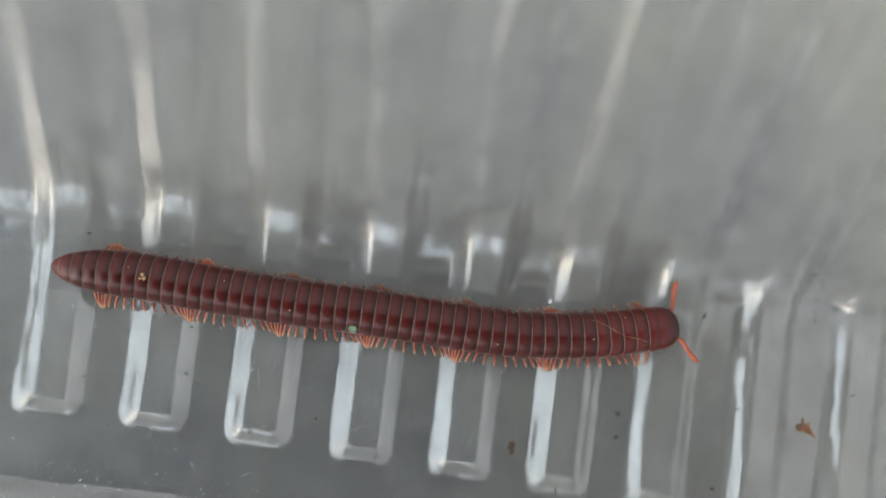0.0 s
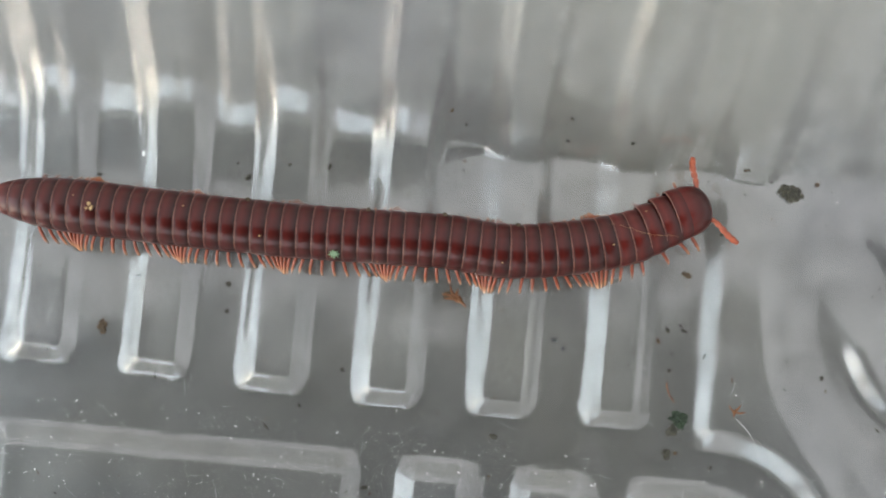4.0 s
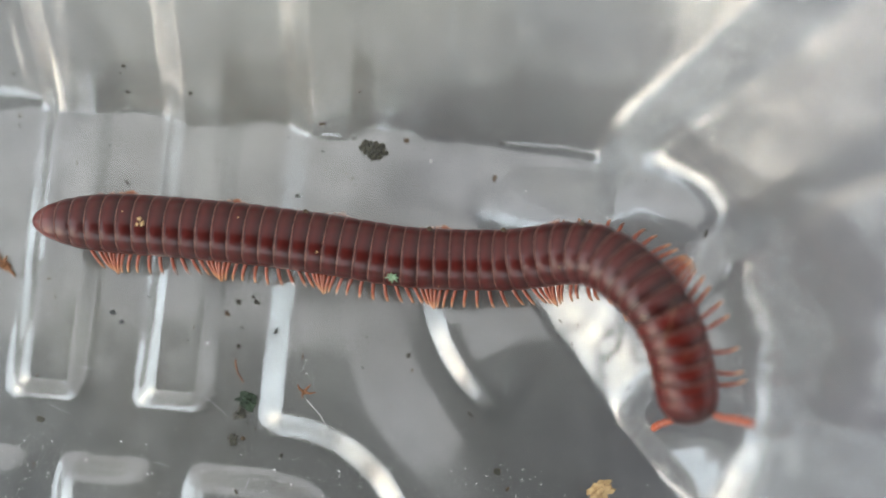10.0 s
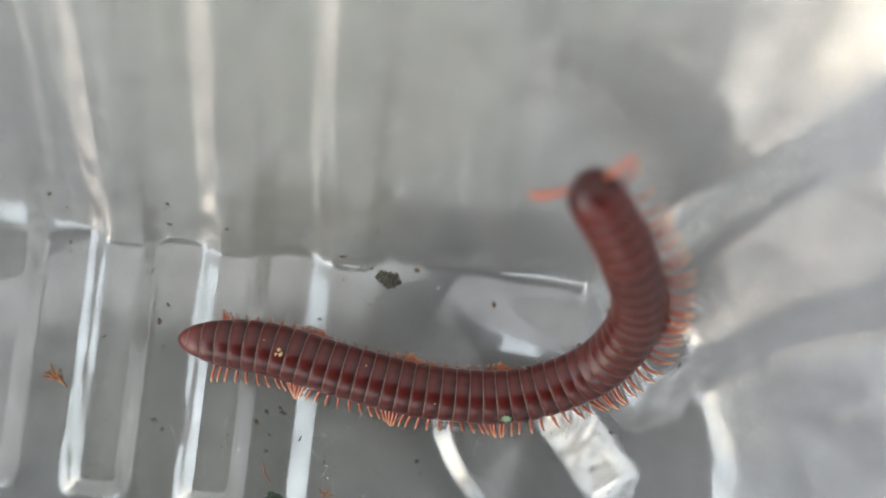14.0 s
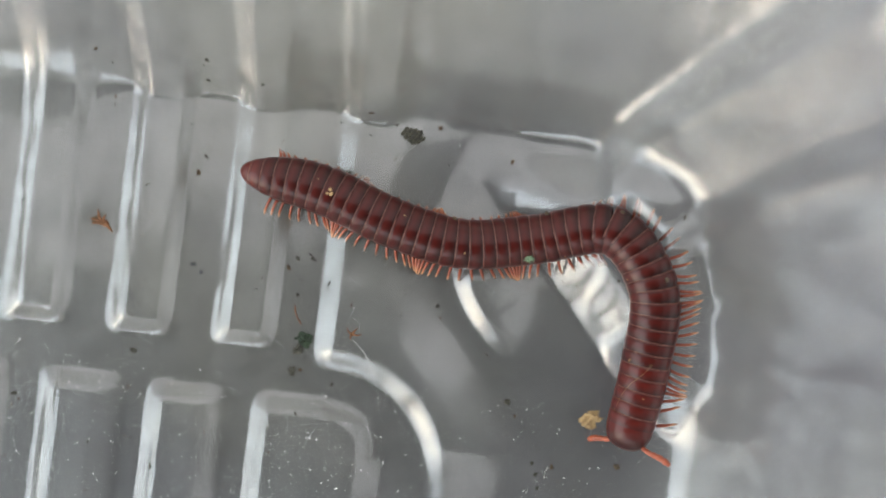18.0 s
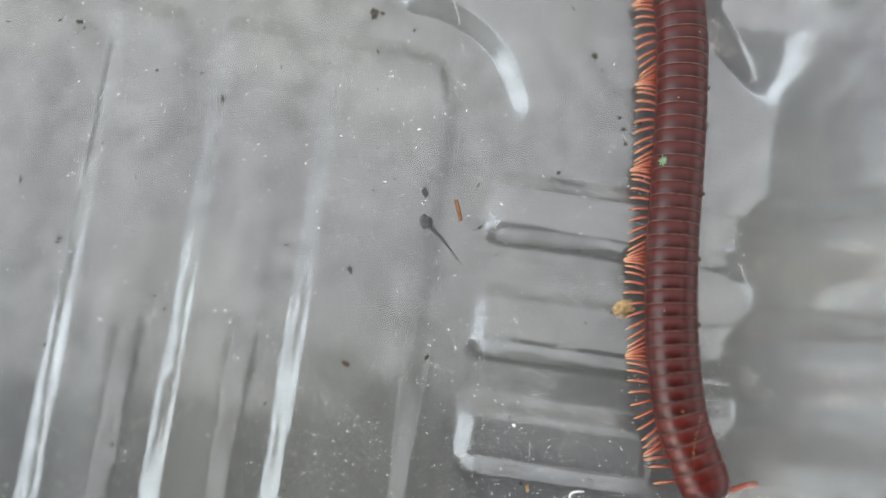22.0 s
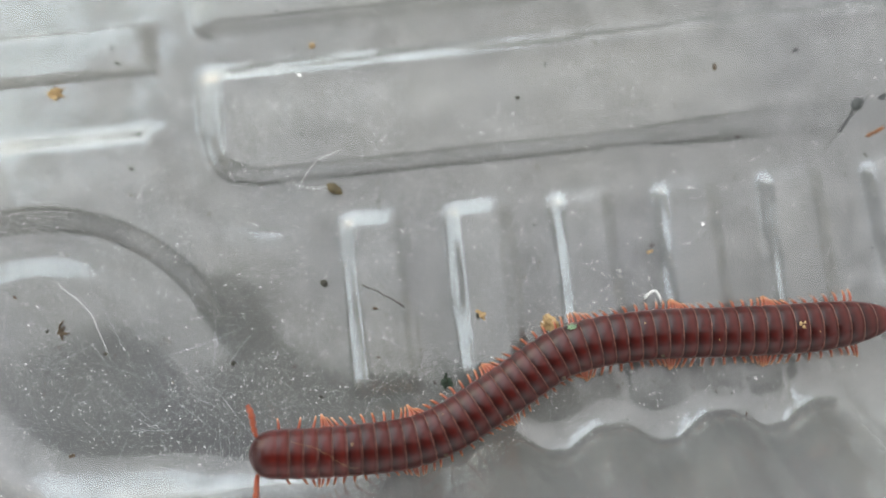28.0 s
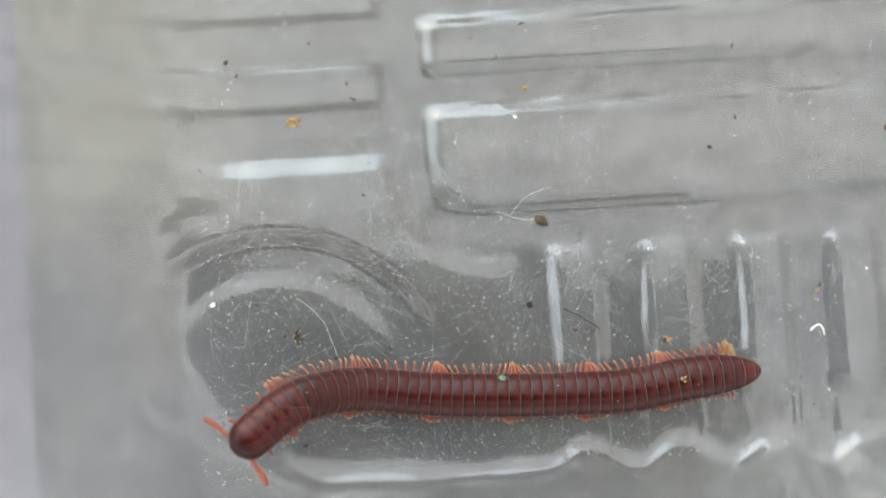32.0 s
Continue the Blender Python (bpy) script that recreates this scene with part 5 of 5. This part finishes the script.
    spine(28, (5.51, -2.15, 0.33), (5.52, -2.91, 0.33), (5.48, -3.67, 0.33), (5.43, -4.43, 0.33), (5.50, -5.18, 0.33), (5.84, -5.86, 0.33), (6.14, -6.54, 0.39), (6.17, -7.29, 0.50), (6.12, -8.04, 0.60))
    spine(28.5, (5.52, -2.05, 0.33), (5.44, -2.82, 0.33), (5.36, -3.58, 0.33), (5.29, -4.34, 0.33), (5.32, -5.11, 0.33), (5.62, -5.81, 0.33), (5.95, -6.50, 0.33), (5.97, -7.26, 0.40), (5.81, -8.01, 0.40))
    spine(29, (5.55, -1.95, 0.33), (5.47, -2.78, 0.33), (5.43, -3.62, 0.33), (5.37, -4.46, 0.33), (5.49, -5.27, 0.33), (5.84, -6.03, 0.33), (5.98, -6.85, 0.33), (5.83, -7.67, 0.33), (5.62, -8.49, 0.33))
    spine(29.5, (5.43, -2.70, 0.33), (5.33, -3.48, 0.33), (5.24, -4.26, 0.33), (5.26, -5.05, 0.33), (5.51, -5.79, 0.33), (5.67, -6.57, 0.33), (5.71, -7.35, 0.33), (5.60, -8.13, 0.33), (5.47, -8.91, 0.33))
    spine(30, (5.50, -3.03, 0.33), (5.41, -3.83, 0.33), (5.35, -4.63, 0.33), (5.42, -5.43, 0.33), (5.60, -6.21, 0.33), (5.72, -7.00, 0.33), (5.70, -7.80, 0.33), (5.64, -8.60, 0.33), (5.66, -9.40, 0.33))
    spine(30.5, (5.26, -3.58, 0.33), (5.19, -4.37, 0.33), (5.20, -5.16, 0.33), (5.30, -5.95, 0.33), (5.39, -6.74, 0.33), (5.44, -7.53, 0.33), (5.44, -8.32, 0.33), (5.35, -9.11, 0.33), (5.25, -9.89, 0.33))
    spine(31, (5.40, -4.23, 0.33), (5.38, -5.02, 0.33), (5.48, -5.80, 0.33), (5.58, -6.59, 0.33), (5.62, -7.38, 0.33), (5.58, -8.17, 0.33), (5.51, -8.96, 0.33), (5.45, -9.74, 0.33), (5.42, -10.53, 0.33))
    spine(31.5, (5.38, -4.81, 0.33), (5.41, -5.54, 0.33), (5.44, -6.28, 0.33), (5.44, -7.01, 0.33), (5.42, -7.75, 0.33), (5.37, -8.48, 0.35), (5.29, -9.21, 0.38), (5.34, -9.93, 0.47), (5.72, -10.53, 0.60))
    spine(32, (5.43, -5.04, 0.33), (5.47, -5.74, 0.33), (5.56, -6.44, 0.33), (5.55, -7.15, 0.33), (5.52, -7.85, 0.33), (5.46, -8.56, 0.33), (5.36, -9.25, 0.43), (5.42, -9.86, 0.76), (5.79, -10.40, 1.00))


def curve(points, count=160):
    p = np.vstack([2 * points[0] - points[1], points, 2 * points[-1] - points[-2]])
    out = []
    n = len(points) - 1
    for s in np.linspace(0, n, count):
        i = min(int(s), n - 1)
        u = s - i
        a, b, c, d = p[i], p[i + 1], p[i + 2], p[i + 3]
        out.append(0.5 * (2 * b + (c - a) * u + (2 * a - 5 * b + 4 * c - d) * u * u + (3 * b - a - 3 * c + d) * u ** 3))
    out = np.array(out)
    return out, np.r_[0, np.cumsum(np.linalg.norm(np.diff(out, axis=0), axis=1))]


def placed(line, arc, s, lean=0.0, climb=0.0):
    """The pose of a ring at the arc length s: x along the body to the head, z up; climb tips the back away from the short wall."""
    here = np.array([np.interp(s, arc, line[:, k]) for k in range(3)])
    ahead = np.array([np.interp(s + 0.12, arc, line[:, k]) for k in range(3)])
    behind = np.array([np.interp(s - 0.12, arc, line[:, k]) for k in range(3)])
    x = Vector(ahead - behind).normalized()
    near_wall = climb * float(step((here[0] - 4.3) / 1.3))
    y = Vector((-near_wall, 0, 1)).cross(x).normalized()
    lean = lean * (1 - min(1.0, near_wall))
    z = x.cross(y)
    m = Matrix((x, y, z)).transposed().to_4x4() @ pose(0, 0, 0, lean)
    m.translation = Vector(here) * CM
    return m


def motions():
    body_lines()
    root_rows = []
    ring_rows = [[] for _ in body_rings]
    head_rows, tail_rows = [], []
    middle = []
    for t, points in SPINES:
        line, arc = curve(points)
        total = arc[-1]
        unit = total / (RINGS + 1.6)
        base = placed(line, arc, total / 2).translation
        base = Vector((base.x, base.y, 0))
        middle.append((t, base.copy()))
        root_rows.append((t, Matrix.Translation(base)))
        back = Matrix.Translation(-base)
        lean = float(np.interp(t, (0, 15, 20, 24, 26.5, 32), (-7, -8, -7, -6, -1, 0)))
        climb = float(np.interp(t, (6, 8, 18, 20.5, 32), (0, 0.8, 0.8, 0, 0)))
        for k in range(RINGS):
            ring_rows[k].append((t, back @ placed(line, arc, (k + 0.95) * unit, lean, climb)))
        tail_rows.append((t, back @ placed(line, arc, 0.95 * unit, lean, climb)))
        head_rows.append((t, back @ placed(line, arc, (RINGS + 0.55) * unit, lean, climb)))
    turn = dragged_crumb.matrix_world.to_3x3().to_4x4()
    walk(dragged_crumb, [(t, Matrix.Translation((x * CM, y * CM, tray_z(x, y))) @ turn) for t, x, y in (
        (0, 5.54, -0.32), (18.2, 5.54, -0.32), (18.6, 5.50, -0.45), (19.2, 5.36, -0.85), (20, 5.28, -1.36), (21, 5.27, -1.95), (22, 5.26, -2.54), (23, 5.15, -3.16), (24, 5.14, -3.7), (27, 5.20, -5.17), (28, 5.21, -5.25), (32, 5.21, -5.25))])
    walk(mobile_phone, PATH)
    walk(millipede, root_rows)
    for ob, rows in zip(body_rings, ring_rows):
        walk(ob, rows)
    walk(tail_cap, tail_rows)
    walk(collar, head_rows)
    times = [t for t, _ in middle]
    far = np.r_[0, np.cumsum([(b - a).length / CM for (_, a), (_, b) in zip(middle, middle[1:])])]
    for leg, hip, side, k in walking_legs:
        rows = []
        for n in range(0, 161):
            t = n / 5
            gone = float(np.interp(t, times, far)) + 0.05 * t
            if k < 0:                       # antennae sway
                swing, lift = 14 * math.sin(3.1 * t + side) * (side / abs(side)), 14 * math.sin(2.3 * t + 1.7 * side)
                rows.append((t, pose(0, 0, 0, lift, 0, swing)))
                continue
            wave = 2 * math.pi * (k / 6.9 + gone / 1.1 + (0.0 if side > 0 else 0.12))
            swing, lift = 26 * math.sin(wave), 9 - 13 * max(0.0, math.cos(wave))
            turn = pose(hip.x, hip.y, hip.z, 0, 0, (-swing if side > 0 else 180 + swing)) @ pose(0, 0, 0, lift - 4)
            rows.append((t, turn))
        walk(leg, rows)


motions()
